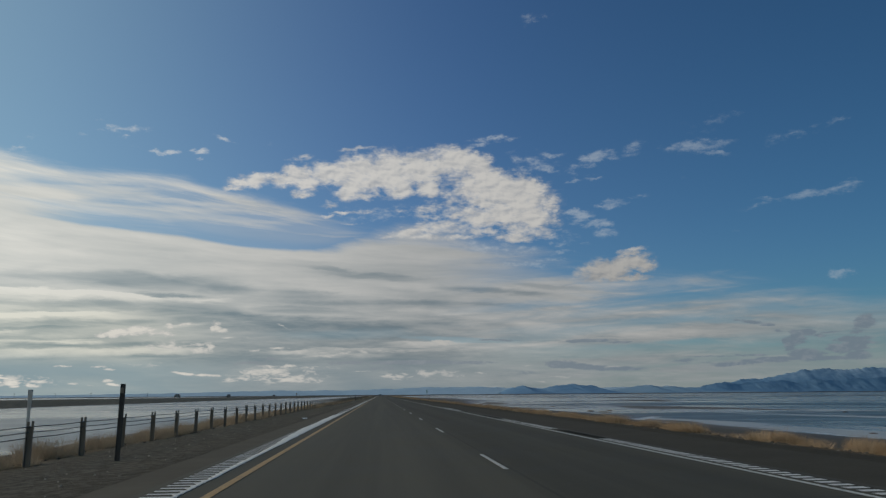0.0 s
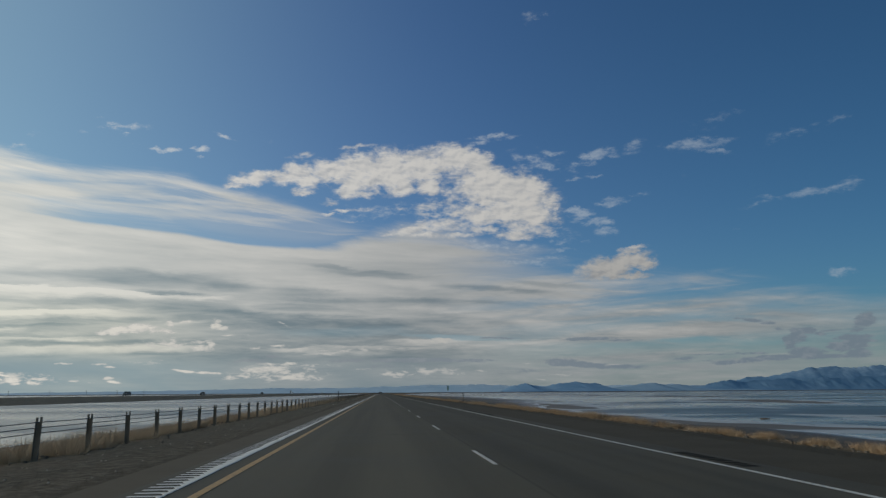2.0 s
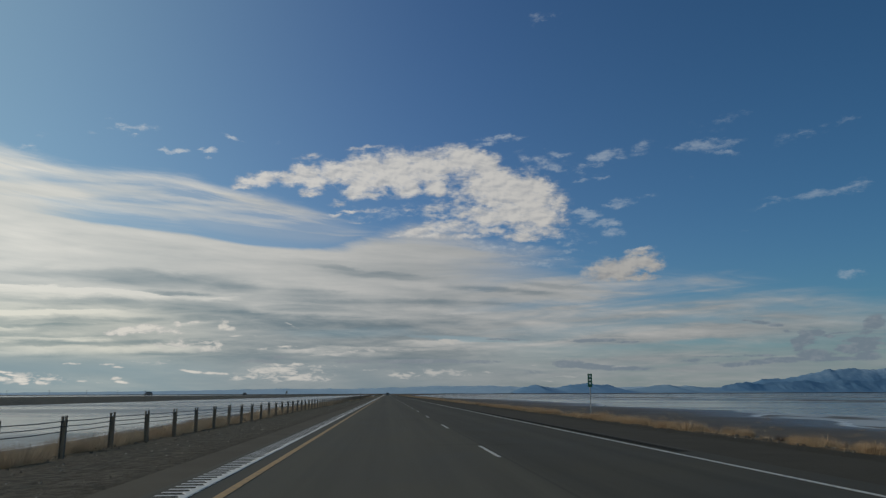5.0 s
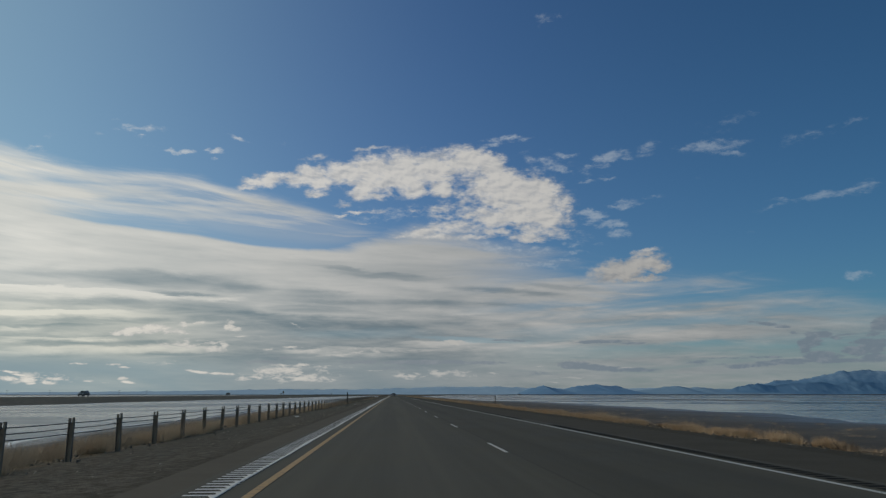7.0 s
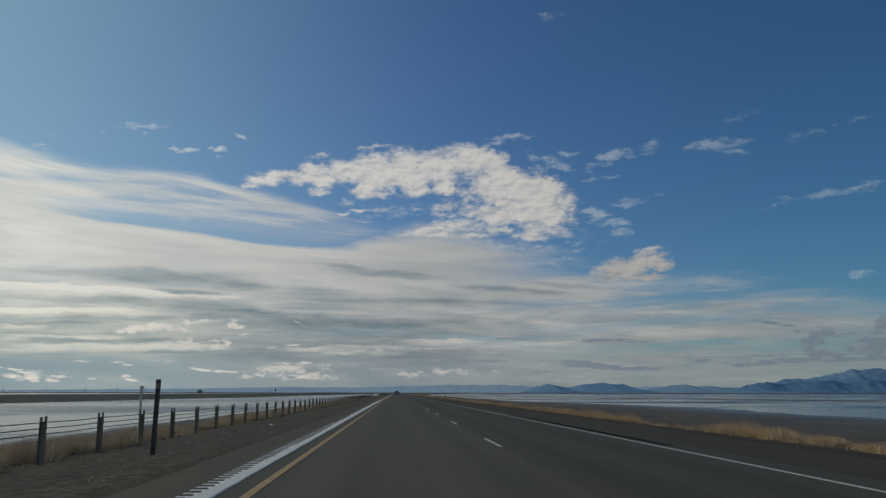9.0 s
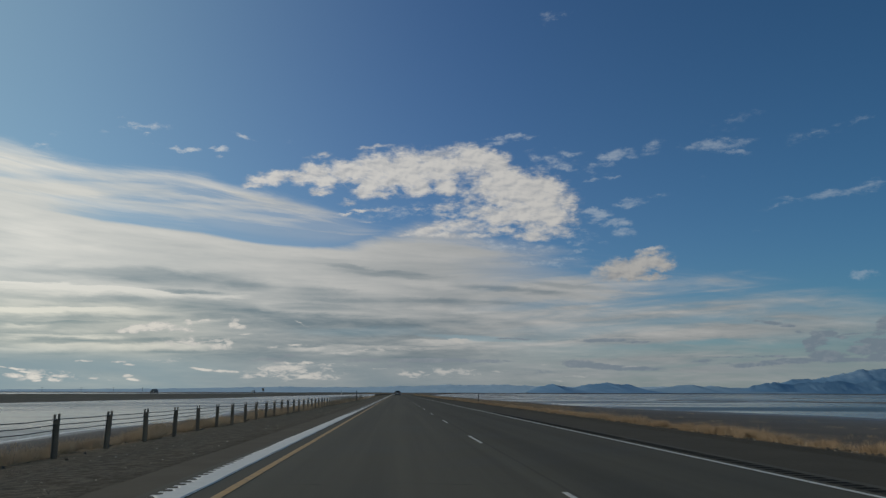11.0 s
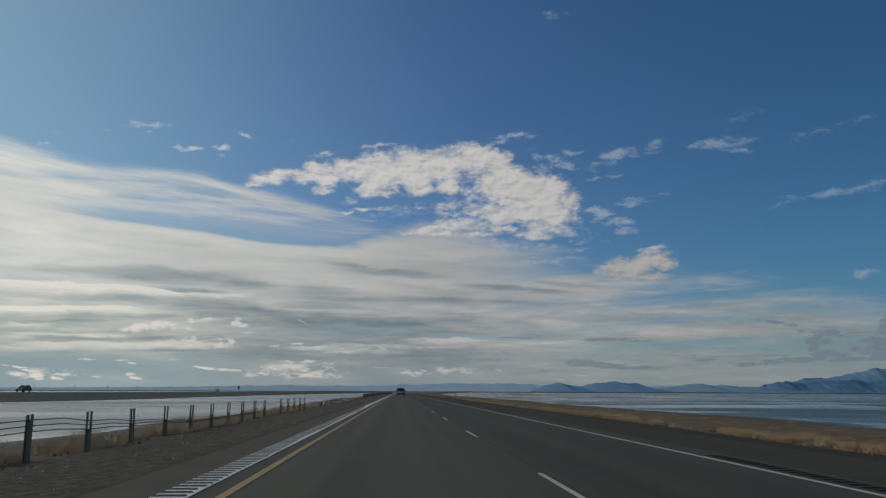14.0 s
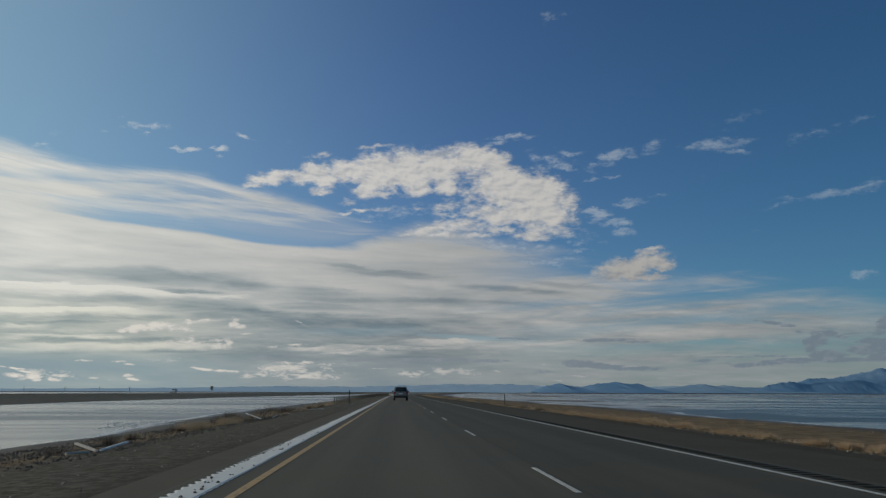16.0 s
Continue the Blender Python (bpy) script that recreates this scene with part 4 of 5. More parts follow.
def link(name, verts, faces, mat, parent=None, smooth=False):
    me = bpy.data.meshes.new(name)
    me.from_pydata(verts, [], faces)
    me.materials.append(mat)
    if smooth:
        me.shade_smooth()
    ob = new(name, me)
    ob.parent = parent
    return ob


def part(name, bm, mat, parent=None, label="", smooth=False):
    me = bpy.data.meshes.new(name)
    bm.to_mesh(me)
    bm.free()
    me.materials.append(mat)
    if smooth:
        me.shade_smooth()
    ob = new(name, me)
    ob.parent = parent
    return tagged(ob, label)


def box(bm, x0, x1, y0, y1, z0, z1, bevel=0.0):
    """Adds a box, with its edges rounded."""
    made = bmesh.ops.create_cube(bm, size=1.0, matrix=Matrix.LocRotScale(
        ((x0 + x1) / 2, (y0 + y1) / 2, (z0 + z1) / 2), None, (x1 - x0, y1 - y0, z1 - z0)))
    if bevel:
        edges = list({e for v in made["verts"] for e in v.link_edges})
        bmesh.ops.bevel(bm, geom=edges, offset=bevel, segments=2, affect="EDGES", profile=0.6)
    return made["verts"]


def ribbon(name, left, right, y0, y1, z, step, mat, parent, thick=0.0):
    """A strip of the road between two distances from its middle line."""
    ys, y = [], y0
    while y < y1:
        ys.append(y)
        y += step * max(1.0, (y - 600) / 300)
    ys.append(y1)
    verts, faces = [], []
    for y in ys:
        b = bend(y)
        verts += [(left + b, y, z), (right + b, y, z)]
    n = len(ys)
    faces = [(2 * i, 2 * i + 1, 2 * i + 3, 2 * i + 2) for i in range(n - 1)]
    if thick:
        base = len(verts)
        verts += [(x, y, z - thick) for x, y, z in verts]
        faces += [(2 * i + base, 2 * i, 2 * i + 2, 2 * i + 2 + base) for i in range(n - 1)]
        faces += [(2 * i + 1, 2 * i + 1 + base, 2 * i + 3 + base, 2 * i + 3) for i in range(n - 1)]
    return link(name, verts, faces, mat, parent)


# ---- the ground ----
WATER_LEVEL = -1.0
FAR_END = 4950.0


def wander(y, seed, size, length):
    return noise.noise(Vector((y / length, seed, 0.3))) * size


def shore_right(y):
    out = np.interp(y, [-100, 160, 270, 380, 470, 520, 600, 760, 1000, 5000], [19, 19, 38, 43, 42, 33, 31, 30, 27, 40])
    return float(out) + wander(y, 3.1, 7.0, 34) + wander(y, 8.4, 3.5, 10)


def shore_left(y):
    out = np.interp(y, [-100, 160, 300, 480, 610, 660, 800, 5000], [-17, -17, -21, -19.5, -17.5, -20, -19, -19])
    return float(out) + wander(y, 5.7, 2.5, 23) + wander(y, 1.9, 1.0, 7)


def bank_left(y):
    """The waterline of the embankment that carries the other roadway."""
    return float(np.interp(y, [0, 450, 560, 700, 900, 5000], [-81, -78, -76, -66, -70, -70])) + wander(y, 9.2, 2.5, 30)


def section(y):
    """One cut across the ground: places across and heights."""
    sl, sr, bl = shore_left(y), shore_right(y), bank_left(y)
    bump = wander(y, 12.0, 0.05, 5)
    pts = [(-4900, -1.35), (-2200, -1.35), (-900, -1.35), (-400, -1.35), (-220, -1.35), (-130, -1.3), (-114, -1.05), (-108, 0.2),
           (-105, 0.55), (-91, 0.58), (-88, 0.34 + bump), (min(-84, bl - 4), -0.3 + bump), (bl - 1.5, -0.85), (bl, -1.0), (bl + 3, -1.14), (bl + 12, -1.3),
           (sl - 12, -1.3), (sl - 4, -1.12), (sl - 1.2, -1.03), (sl, -1.0), (sl + 1.2, -0.93), (sl * 0.5 - 6.6, -0.72 + bump), (-12.4, -0.52 + bump * 1.5),
           (-11.2, -0.42 - bump), (-10.3, -0.32 + bump), (-9.6, -0.27 + bump * 0.6), (-8.6, -0.20), (-7.6, -0.14 + bump * 0.4), (-6.6, -0.09), (-5.9, -0.06), (-5.3, -0.09),
           (0, -0.12), (6.2, -0.09), (6.7, -0.055), (7.6, -0.08 + bump * 0.4), (8.2, -0.12), (8.8, -0.16 + bump), (9.6, -0.24 - bump), (10.6, -0.36 + bump),
           (12, -0.52), (sr * 0.6 + 5, -0.74 + bump), (sr - 2.0, -0.92), (sr, -1.0), (sr + 2, -1.04), (sr + 7, -1.12), (sr + 25, -1.25), (140, -1.3), (400, -1.35),
           (900, -1.35), (2200, -1.35), (4900, -1.35)]
    b = bend(y)
    return [(x + (b if abs(x) < 200 else 0.0), y, z) for x, z in pts]


stations = list(np.arange(-140, 760, 3.0))
y = 760.0
while y < FAR_END:
    stations.append(y)
    y *= 1.02
stations.append(FAR_END)
verts, faces = [], []
for y in stations:
    verts += section(y)
across = len(section(0.0))
for i in range(len(stations) - 1):
    for j in range(across - 1):
        a = i * across + j
        faces.append((a, a + 1, a + across + 1, a + across))
ground = link("ground", verts, faces, GROUND, None, True)
tagged(ground, "brown gravel and dry salt-flat earth beside the road", "ground", kind="structure")

water = link("water", [(-4900, -400, WATER_LEVEL), (4900, -400, WATER_LEVEL), (4900, FAR_END, WATER_LEVEL), (-4900, FAR_END, WATER_LEVEL)], [(0, 1, 2, 3)], WATER)
tagged(water, "shallow grey-blue water lying over salt flats", "water", kind="structure")

# ---- the road ----
road = ribbon("road", -5.05, 4.3, -140, FAR_END - 50, 0.0, 20, ASPHALT, None, 0.12)
tagged(road, "dark grey asphalt motorway with two lanes", "road", kind="structure")
ribbon("shoulder", -5.75, -5.05, -140, 2500, -0.012, 20, MEDIAN_SHOULDER, road, 0.1)
ribbon("shoulder", 4.3, 6.5, -140, 2500, -0.012, 20, SHOULDER, road, 0.1)
LINE_Z = 0.005
ribbon("yellow_edge_line", -4.170, -4.05, -140, 2600, LINE_Z, 20, YELLOW_PAINT, road)
ribbon("white_edge_line", 3.55, 3.65, -140, 2600, LINE_Z, 20, WHITE_PAINT, road)

DASH_FIRST, DASH_STEP, DASH_LENGTH = 15.46, 12.192, 3.05
dash_mesh = None
for i in range(-6, 110):
    y = DASH_FIRST + i * DASH_STEP
    if dash_mesh is None:
        bm = bmesh.new()
        box(bm, -0.036, 0.036, -DASH_LENGTH, 0.0, -0.002, LINE_Z)
        first = part("lane_dash", bm, WORN_PAINT, road)
        dash_mesh = first.data
        dash = first
    else:
        dash = new("lane_dash", dash_mesh)
        dash.parent = road
    dash.location = (bend(y), y, 0.0)

# milled rumble strips, each groove a flat cross bar with its shade painted dark; those beside the yellow line hold snow
def grooves(name, x0, x1, y0, y1, mat, z, keep, width=0.17):
    verts, faces = [], []
    y = y0
    while y < y1:
        if keep(y):
            b, w = bend(y), width
            k = len(verts)
            verts += [(x0 + b, y, z), (x1 + b, y, z), (x1 + b, y + w, z), (x0 + b, y + w, z)]
            faces.append((k, k + 1, k + 2, k + 3))
        y += 0.305
    return tagged(link(name, verts, faces, mat, road), kind="stuff")


def snowy(y):
    """How much of the strip the snow fills along the road."""
    full = np.interp(y, [0, 17, 28, 45, 52, 80, 86, 100, 118, 140, 160, 240, 318, 330, 345, 418, 432, 450, 465, 560, 568, 600, 640, 700, 900],
                     [0.25, 0.3, 0.95, 0.95, 0.3, 0.22, 0.5, 0.25, 0.4, 0.5, 0.4, 0.2, 0.25, 0.7, 0.45, 0.95, 0.9, 0.5, 0.2, 0.2, 0.95, 0.9, 0.6, 0.4, 0.5])
    return float(full) + 0.14 * noise.noise(Vector((y / 6.0, 1.4, 0.0)))


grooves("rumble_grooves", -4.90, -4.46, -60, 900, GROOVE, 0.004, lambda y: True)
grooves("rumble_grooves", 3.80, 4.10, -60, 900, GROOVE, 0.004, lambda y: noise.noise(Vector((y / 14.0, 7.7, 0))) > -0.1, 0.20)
grooves("snow_bars", -4.90, -4.46, -60, 900, SNOW, 0.007, lambda y: True, 0.12)
grooves("snow_bars", 3.76, 4.06, -60, 120, SNOW, 0.007, lambda y: 8 < y < 20 or 26 < y < 37 or 56 < y < 71)


def snow_bank():
    """The packed snow that lies over the grooves, widening and thinning out along the road."""
    verts, faces = [], []
    y, i = -60.0, 0
    while y < 900:
        s = snowy(y)
        fill = min(1.0, max(0.03, s))
        tooth = 0.06 * (i % 2) + 0.05 * noise.noise(Vector((y * 2.1, 0.2, 0)))
        b = bend(y)
        right = -4.47 + 0.03 * noise.noise(Vector((y * 0.8, 5.2, 0)))
        left = min(right - 0.015, right - 0.43 * fill + tooth)
        top = 0.009 + 0.006 * fill
        verts += [(left + b, y, 0.004), (left + 0.03 * fill + b, y, top), (right - 0.03 * fill + b, y, top), (right + b, y, 0.004)]
        if i:
            k = len(verts) - 8
            faces += [(k + j, k + j + 1, k + j + 5, k + j + 4) for j in range(3)]
        y += 0.1525
        i += 1
    return link("snow_strip", verts, faces, SNOW)


tagged(snow_bank(), "strip of packed white snow in the rumble grooves", "snow", kind="stuff")

# ---- the cable barrier in the median ----
FENCE_X, POST_STEP, POST_FIRST = -9.6, 3.048, 17.30


def ground_height(x, y):
    cut = section(y)
    xs = [p[0] - bend(y) for p in cut]
    return float(np.interp(x, xs, [p[2] for p in cut]))


def post_mesh(slot):
    """A channel post whose top is slotted into two prongs that hold the cables; slot is where the slot begins."""
    bm = bmesh.new()
    box(bm, -0.066, 0.066, -0.008, 0.008, -0.3, slot + 0.02, 0.003)
    box(bm, -0.066, -0.050, -0.050, 0.006, -0.3, slot + 0.02, 0.003)
    box(bm, 0.050, 0.066, -0.050, 0.006, -0.3, slot + 0.02, 0.003)
    box(bm, -0.066, -0.022, -0.048, 0.009, slot, 0.955, 0.004)
    box(bm, 0.024, 0.066, -0.048, 0.009, slot, 0.97, 0.004)
    # clips for the cables and the hook bolt heads
    for z in (0.61, 0.73, 0.85):
        if z < slot:
            box(bm, -0.03, 0.03, -0.062, -0.050, z - 0.02, z + 0.02, 0.004)
    return bm


barrier = new("cable_barrier")
barrier.location = (FENCE_X, 0, 0)
tagged(barrier, "steel cable barrier with slotted posts beside the gravel median", "barrier")
post_kinds = {}


def set_post(parent, x0, y):
    kind = 0.52 if 522 < y < 600 else 0.84
    if kind not in post_kinds:
        post = part("barrier_post", post_mesh(kind), STEEL, parent)
        post_kinds[kind] = post.data
    else:
        post = new("barrier_post", post_kinds[kind])
        post.parent = parent
    rnd = random.Random(int(y * 10))
    post.location = (bend(y), y, ground_height(x0, y))
    post.rotation_euler = (radians(rnd.uniform(-2.0, 2.0)), radians(rnd.uniform(-1.2, 1.4)), radians(rnd.uniform(-14, 14)))




def post_place(i):
    """Where a post stands along the road; their spacing drifts a little from stretch to stretch."""
    y = POST_FIRST + POST_STEP * i
    drift = np.interp(y, [20, 58, 95, 133, 149, 166, 256, 275, 309, 345, 437, 455, 490, 525],
                      [0.02, -0.13, 0.10, 0.26, 0.36, 0.47, 0.92, 0.97, 1.0, 1.1, 1.09, 0.98, 0.96, 0.92])
    return y + POST_STEP * float(drift)


GAP = 174                                  # one post is missing near the damaged end
posts_a = [post_place(i) for i in range(-8, 180)]
for i, y in enumerate(posts_a):
    if i - 8 != GAP:
        set_post(barrier, FENCE_X, y)


def cable(parent, x0, pts, radius=0.011):
    """A steel rope along a chain of places."""
    verts, faces, k = [], [], 5
    for i, (x, y, z) in enumerate(pts):
        for j in range(k):
            a = 2 * math.pi * j / k
            verts.append((x - x0 + radius * math.cos(a), y, z + radius * math.sin(a)))
        if i:
            p, q = (i - 1) * k, i * k
            faces += [(p + j, p + (j + 1) % k, q + (j + 1) % k, q + j) for j in range(k)]
    return link("cable", verts, faces, CABLE, parent, True)


for n, height in enumerate((0.61, 0.73, 0.85)):
    pts = []
    for y in posts_a:
        if y > 546:
            break
        z = ground_height(FENCE_X, y) + height
        # the damaged end, where the cables have dropped
        if y > 520:
            z = ground_height(FENCE_X, y) + height + (0.33 + 0.03 * n - height) * min(1.0, (y - 520) / 12)
        pts.append((FENCE_X + 0.03 * (n - 1), y, z))
        mid = y + POST_STEP / 2
        pts.append((FENCE_X + 0.03 * (n - 1), mid, z - 0.012))
    cable(barrier, FENCE_X, pts)

barrier_far = new("cable_barrier")
barrier_far.location = (FENCE_X, 0, 0)
tagged(barrier_far, "next length of steel cable barrier farther along the median", "barrier")
posts_b = [668.0 + POST_STEP * i for i in range(100)]
for y in posts_b:
    set_post(barrier_far, FENCE_X, y)
for height in (0.61, 0.73, 0.85):
    cable(barrier_far, FENCE_X, [(FENCE_X + bend(y), y, ground_height(FENCE_X, y) + height) for y in posts_b])


# ---- posts and signs at the roadside ----
def delineator(x, y, top, lean=0.0):
    """A slim dark marker post with a small reflector near its top."""
    z = ground_height(x, y)
    base = new("marker_post")
    bm = bmesh.new()
    box(bm, -0.05, 0.05, -0.012, 0.012, -0.3, top - z, 0.006)
    box(bm, -0.05, -0.035, -0.03, 0.012, -0.3, top - z, 0.004)
    box(bm, 0.035, 0.05, -0.03, 0.012, -0.3, top - z, 0.004)
    part("post", bm, DELINEATOR, base)
    bm = bmesh.new()
    box(bm, -0.04, 0.04, -0.040, -0.031, top - z - 0.20, top - z - 0.08, 0.004)
    part("reflector", bm, STEEL, base, "small dull reflector")
    base.matrix_basis = pose(x + bend(y), y, z, 0, lean, 0)
    return tagged(base, "slim dark roadside marker post in gravel", "marker post", "marker posts along the road")


for y in (15.5, 176.6, 339.4, 502.1, 657.5, 818.0):
    delineator(9.4, y, 1.08)
for y in (17.0, 177.2, 341.4, 503.4, 664.0, 825.0):
    delineator(-7.6, y, 1.47, 0.6)


def channel_marker(x, y, top):
    """A galvanised strip with a wider plate, facing the other roadway."""
    z = ground_height(x, y)
    base = new("plate_marker")
    bm = bmesh.new()
    box(bm, -0.03, 0.03, -0.01, 0.01, -0.3, top - z - 0.3, 0.003)
    part("post", bm, GALVANISED, base)
    bm = bmesh.new()
    box(bm, -0.055, 0.055, -0.014, 0.006, top - z - 0.62, top - z, 0.005)
    for v in bm.verts:
        if v.co.z < top - z - 0.5:
            v.co.x *= 0.5
    part("plate", bm, GALVANISED, base, "pale galvanised plate")
    base.location = (x, y, z)
    return tagged(base, "pale galvanised marker plate beside the cable barrier", "marker post", "plate markers by the barrier")


for y in (17.8, 178.2, 347.3, 505.4):
    channel_marker(-9.85, y, 1.37)


def mile_sign(x, y, top):
    z = ground_height(x, y)
    base = new("distance_sign")
    bm = bmesh.new()
    box(bm, -0.03, 0.03, 0.0, 0.03, -0.3, top - z - 0.05, 0.004)
    part("post", bm, GALVANISED, base)
    bm = bmesh.new()
    box(bm, -0.16, 0.16, -0.012, -0.002, top - z - 0.95, top - z, 0.004)
    panel = part("panel", bm, SIGN_GREEN, base, "upright green sign panel")
    for k in range(3):
        bm = bmesh.new()
        box(bm, -0.08, 0.08, -0.018, -0.013, top - z - 0.26 - 0.24 * k, top - z - 0.12 - 0.24 * k, 0.003)
        part("marking", bm, SIGN_WHITE, panel)
    base.matrix_basis = pose(x + bend(y), y, z, 0, 0, -4)
    return tagged(base, "narrow green upright distance sign on a post", "road sign")


mile_sign(12.5, 234.7, 2.58)


def board_sign(x, y, z, height, wide, tall):
    base = new("roadside_sign")
    bm = bmesh.new()
    for side in (-0.3, 0.3):
        box(bm, side * wide - 0.05, side * wide + 0.05, -0.05, 0.05, -0.5, height, 0.01)
    part("post", bm, STEEL, base)
    bm = bmesh.new()
    box(bm, -wide / 2, wide / 2, -0.10, -0.06, height - tall, height, 0.01)
    part("panel", bm, STEEL, base, "dark unlit back of a sign panel")
    base.location = (x, y, z)
    return tagged(base, "dark back of a sign beside the other roadway", "road sign")


board_sign(-114.0, 1046.0, 0.3, 4.4, 1.6, 2.2)


# ---- dry grass, scrub and litter ----
def blades(name, tufts, mat, label, seed, width=0.0042):
    """Tufts of thin upright blades, given as x, y, height, blades, spread."""
    rng = np.random.default_rng(seed)
    vs, count = [], 0
    for x, y, tall, number, spread in tufts:
        z = ground_height(x, y)
        r = spread * np.sqrt(rng.random(number))
        a = rng.random(number) * 2 * np.pi
        bx, by = x + bend(y) + r * 0.55 * np.cos(a), y + r * 0.55 * np.sin(a)
        dome_top = 0.45 + 0.55 * np.sqrt(np.maximum(0.0, 1 - (r / spread) ** 2))
        hgt = tall * dome_top * rng.uniform(0.68, 1.08, number)
        lean = rng.normal(0, 0.20, (number, 2)) * hgt[:, None] + np.stack([np.cos(a), np.sin(a)], 1) * (r * 0.75)[:, None]
        turn = rng.random(number) * np.pi
        w = width * rng.uniform(0.6, 1.4, number)
        ox, oy = np.cos(turn) * w, np.sin(turn) * w
        base = np.full(number, z - 0.03)
        tri = np.stack([np.stack([bx - ox, by - oy, base], 1), np.stack([bx + ox, by + oy, base], 1),
                        np.stack([bx + lean[:, 0], by + lean[:, 1], base + hgt], 1)], 1)
        vs.append(tri.reshape(-1, 3))
        count += number
    co = np.concatenate(vs)
    me = bpy.data.meshes.new(name)
    me.vertices.add(len(co))
    me.vertices.foreach_set("co", co.ravel())
    me.loops.add(len(co))
    me.loops.foreach_set("vertex_index", np.arange(len(co), dtype=np.int32))
    me.polygons.add(count)
    me.polygons.foreach_set("loop_start", np.arange(0, len(co), 3, dtype=np.int32))
    me.update()
    me.materials.append(mat)
    return tagged(new(name, me), label, "grass", kind="stuff")


rnd = random.Random(11)


def lush(y, seed):
    return max(0.0, min(1.0, 0.60 + 1.0 * noise.noise(Vector((y / 11.0, seed, 0))) + 0.8 * noise.noise(Vector((y / 3.1, seed + 5, 0)))))


def bush(rows, x, y, tall, wide, tufts, number):
    """A rounded clump of many tufts, highest in its middle."""
    for _ in range(tufts):
        r, a = wide * math.sqrt(rnd.random()), rnd.uniform(0, 2 * math.pi)
        dome_h = tall * (0.5 + 0.5 * math.sqrt(max(0.0, 1 - (r / wide) ** 2))) * rnd.uniform(0.8, 1.1)
        rows.append((x + r * math.cos(a), y + r * math.sin(a), dome_h, number, dome_h * rnd.uniform(0.5, 0.9)))


right_row, right_flat, left_row = [], [], []
y = -20.0
while y < 1000:
    k = lush(y, 2.2) * (0.8 if y < 180 else 1.0)
    near = y < 630
    if k > 0.30 and rnd.random() < 0.5 + 0.6 * k:
        tall = rnd.uniform(0.38, 0.62) * (0.62 + 0.48 * k) * (1.0 if y < 440 else 0.8)
        bush(right_row, 8.55 + abs(rnd.gauss(0, 0.55)), y + rnd.random(), tall, tall * rnd.uniform(0.8, 1.4), 10 if near else 4, 105 if near else 30)
    for _ in range(5 if near else 2):
        if rnd.random() < 0.25 + 0.6 * k:
            tall = rnd.uniform(0.14, 0.34) * (0.6 + 0.6 * k)
            right_row.append((8.3 + abs(rnd.gauss(0, 0.8)), y + rnd.random(), tall, 80 if near else 25, tall * rnd.uniform(0.7, 1.3)))
    for _ in range(8):
        reach_out = 19.0 if y > 190 else 5.0
        x = 9.4 + reach_out * rnd.random() ** 2.2
        if noise.noise(Vector((x / 3.0, y / 6.0, 4.4))) > 0.0:
            right_flat.append((x, y + rnd.random(), rnd.uniform(0.08, 0.24), 34, rnd.uniform(0.2, 0.5)))
    k = lush(y, 7.9)
    bare = 577 < y < 660                   # the damaged stretch, where little grows
    if not 577 < y < 600:
        if rnd.random() < (0.18 if bare else 0.55 + 0.45 * k):
            tall = rnd.uniform(0.50, 0.80) * (0.65 + 0.5 * k)
            bush(left_row, -10.1 - abs(rnd.gauss(0, 0.8)), y + rnd.random(), tall, tall * rnd.uniform(0.8, 1.4), 11 if near else 5, 85 if near else 30)
        for _ in range(1 if bare else 3):
            tall = rnd.uniform(0.16, 0.4) * (0.6 + 0.6 * k) * (0.6 if bare else 1.0)
            left_row.append((-9.8 - abs(rnd.gauss(0, 1.3)), y + rnd.random(), tall, 75 if near else 30, tall * rnd.uniform(0.6, 1.0)))
    y += 1.0
for x, y, tall in ((9.3, 309.6, 0.62), (9.5, 307.6, 0.66), (9.9, 306.6, 0.62), (9.2, 312.0, 0.5), (9.4, 316.5, 0.5), (9.6, 321.0, 0.5)):
    bush(right_row, x, y, tall, tall * 0.95, 12, 80)
blades("roadside_grass", right_row, GRASS, "golden dry grass along the gravel shoulder", 1)
blades("shore_grass", right_flat, GRASS, "sparse tan dry grass on the salt flat", 2)
for x, y, tall in ((-11.4, 610.7, 0.5), (-11.0, 613.5, 0.45), (-10.9, 600.0, 0.34), (-11.3, 603.0, 0.35), (-12.3, 585.4, 0.6), (-11.6, 586.5, 0.6), (-12.0, 583.5, 0.6), (-9.9, 588.0, 0.35)):
    bush(left_row, x, y, tall, tall * 1.2, 9, 70)
blades("median_grass", left_row, PALE_GRASS, "pale dry grass behind the cable barrier", 3)

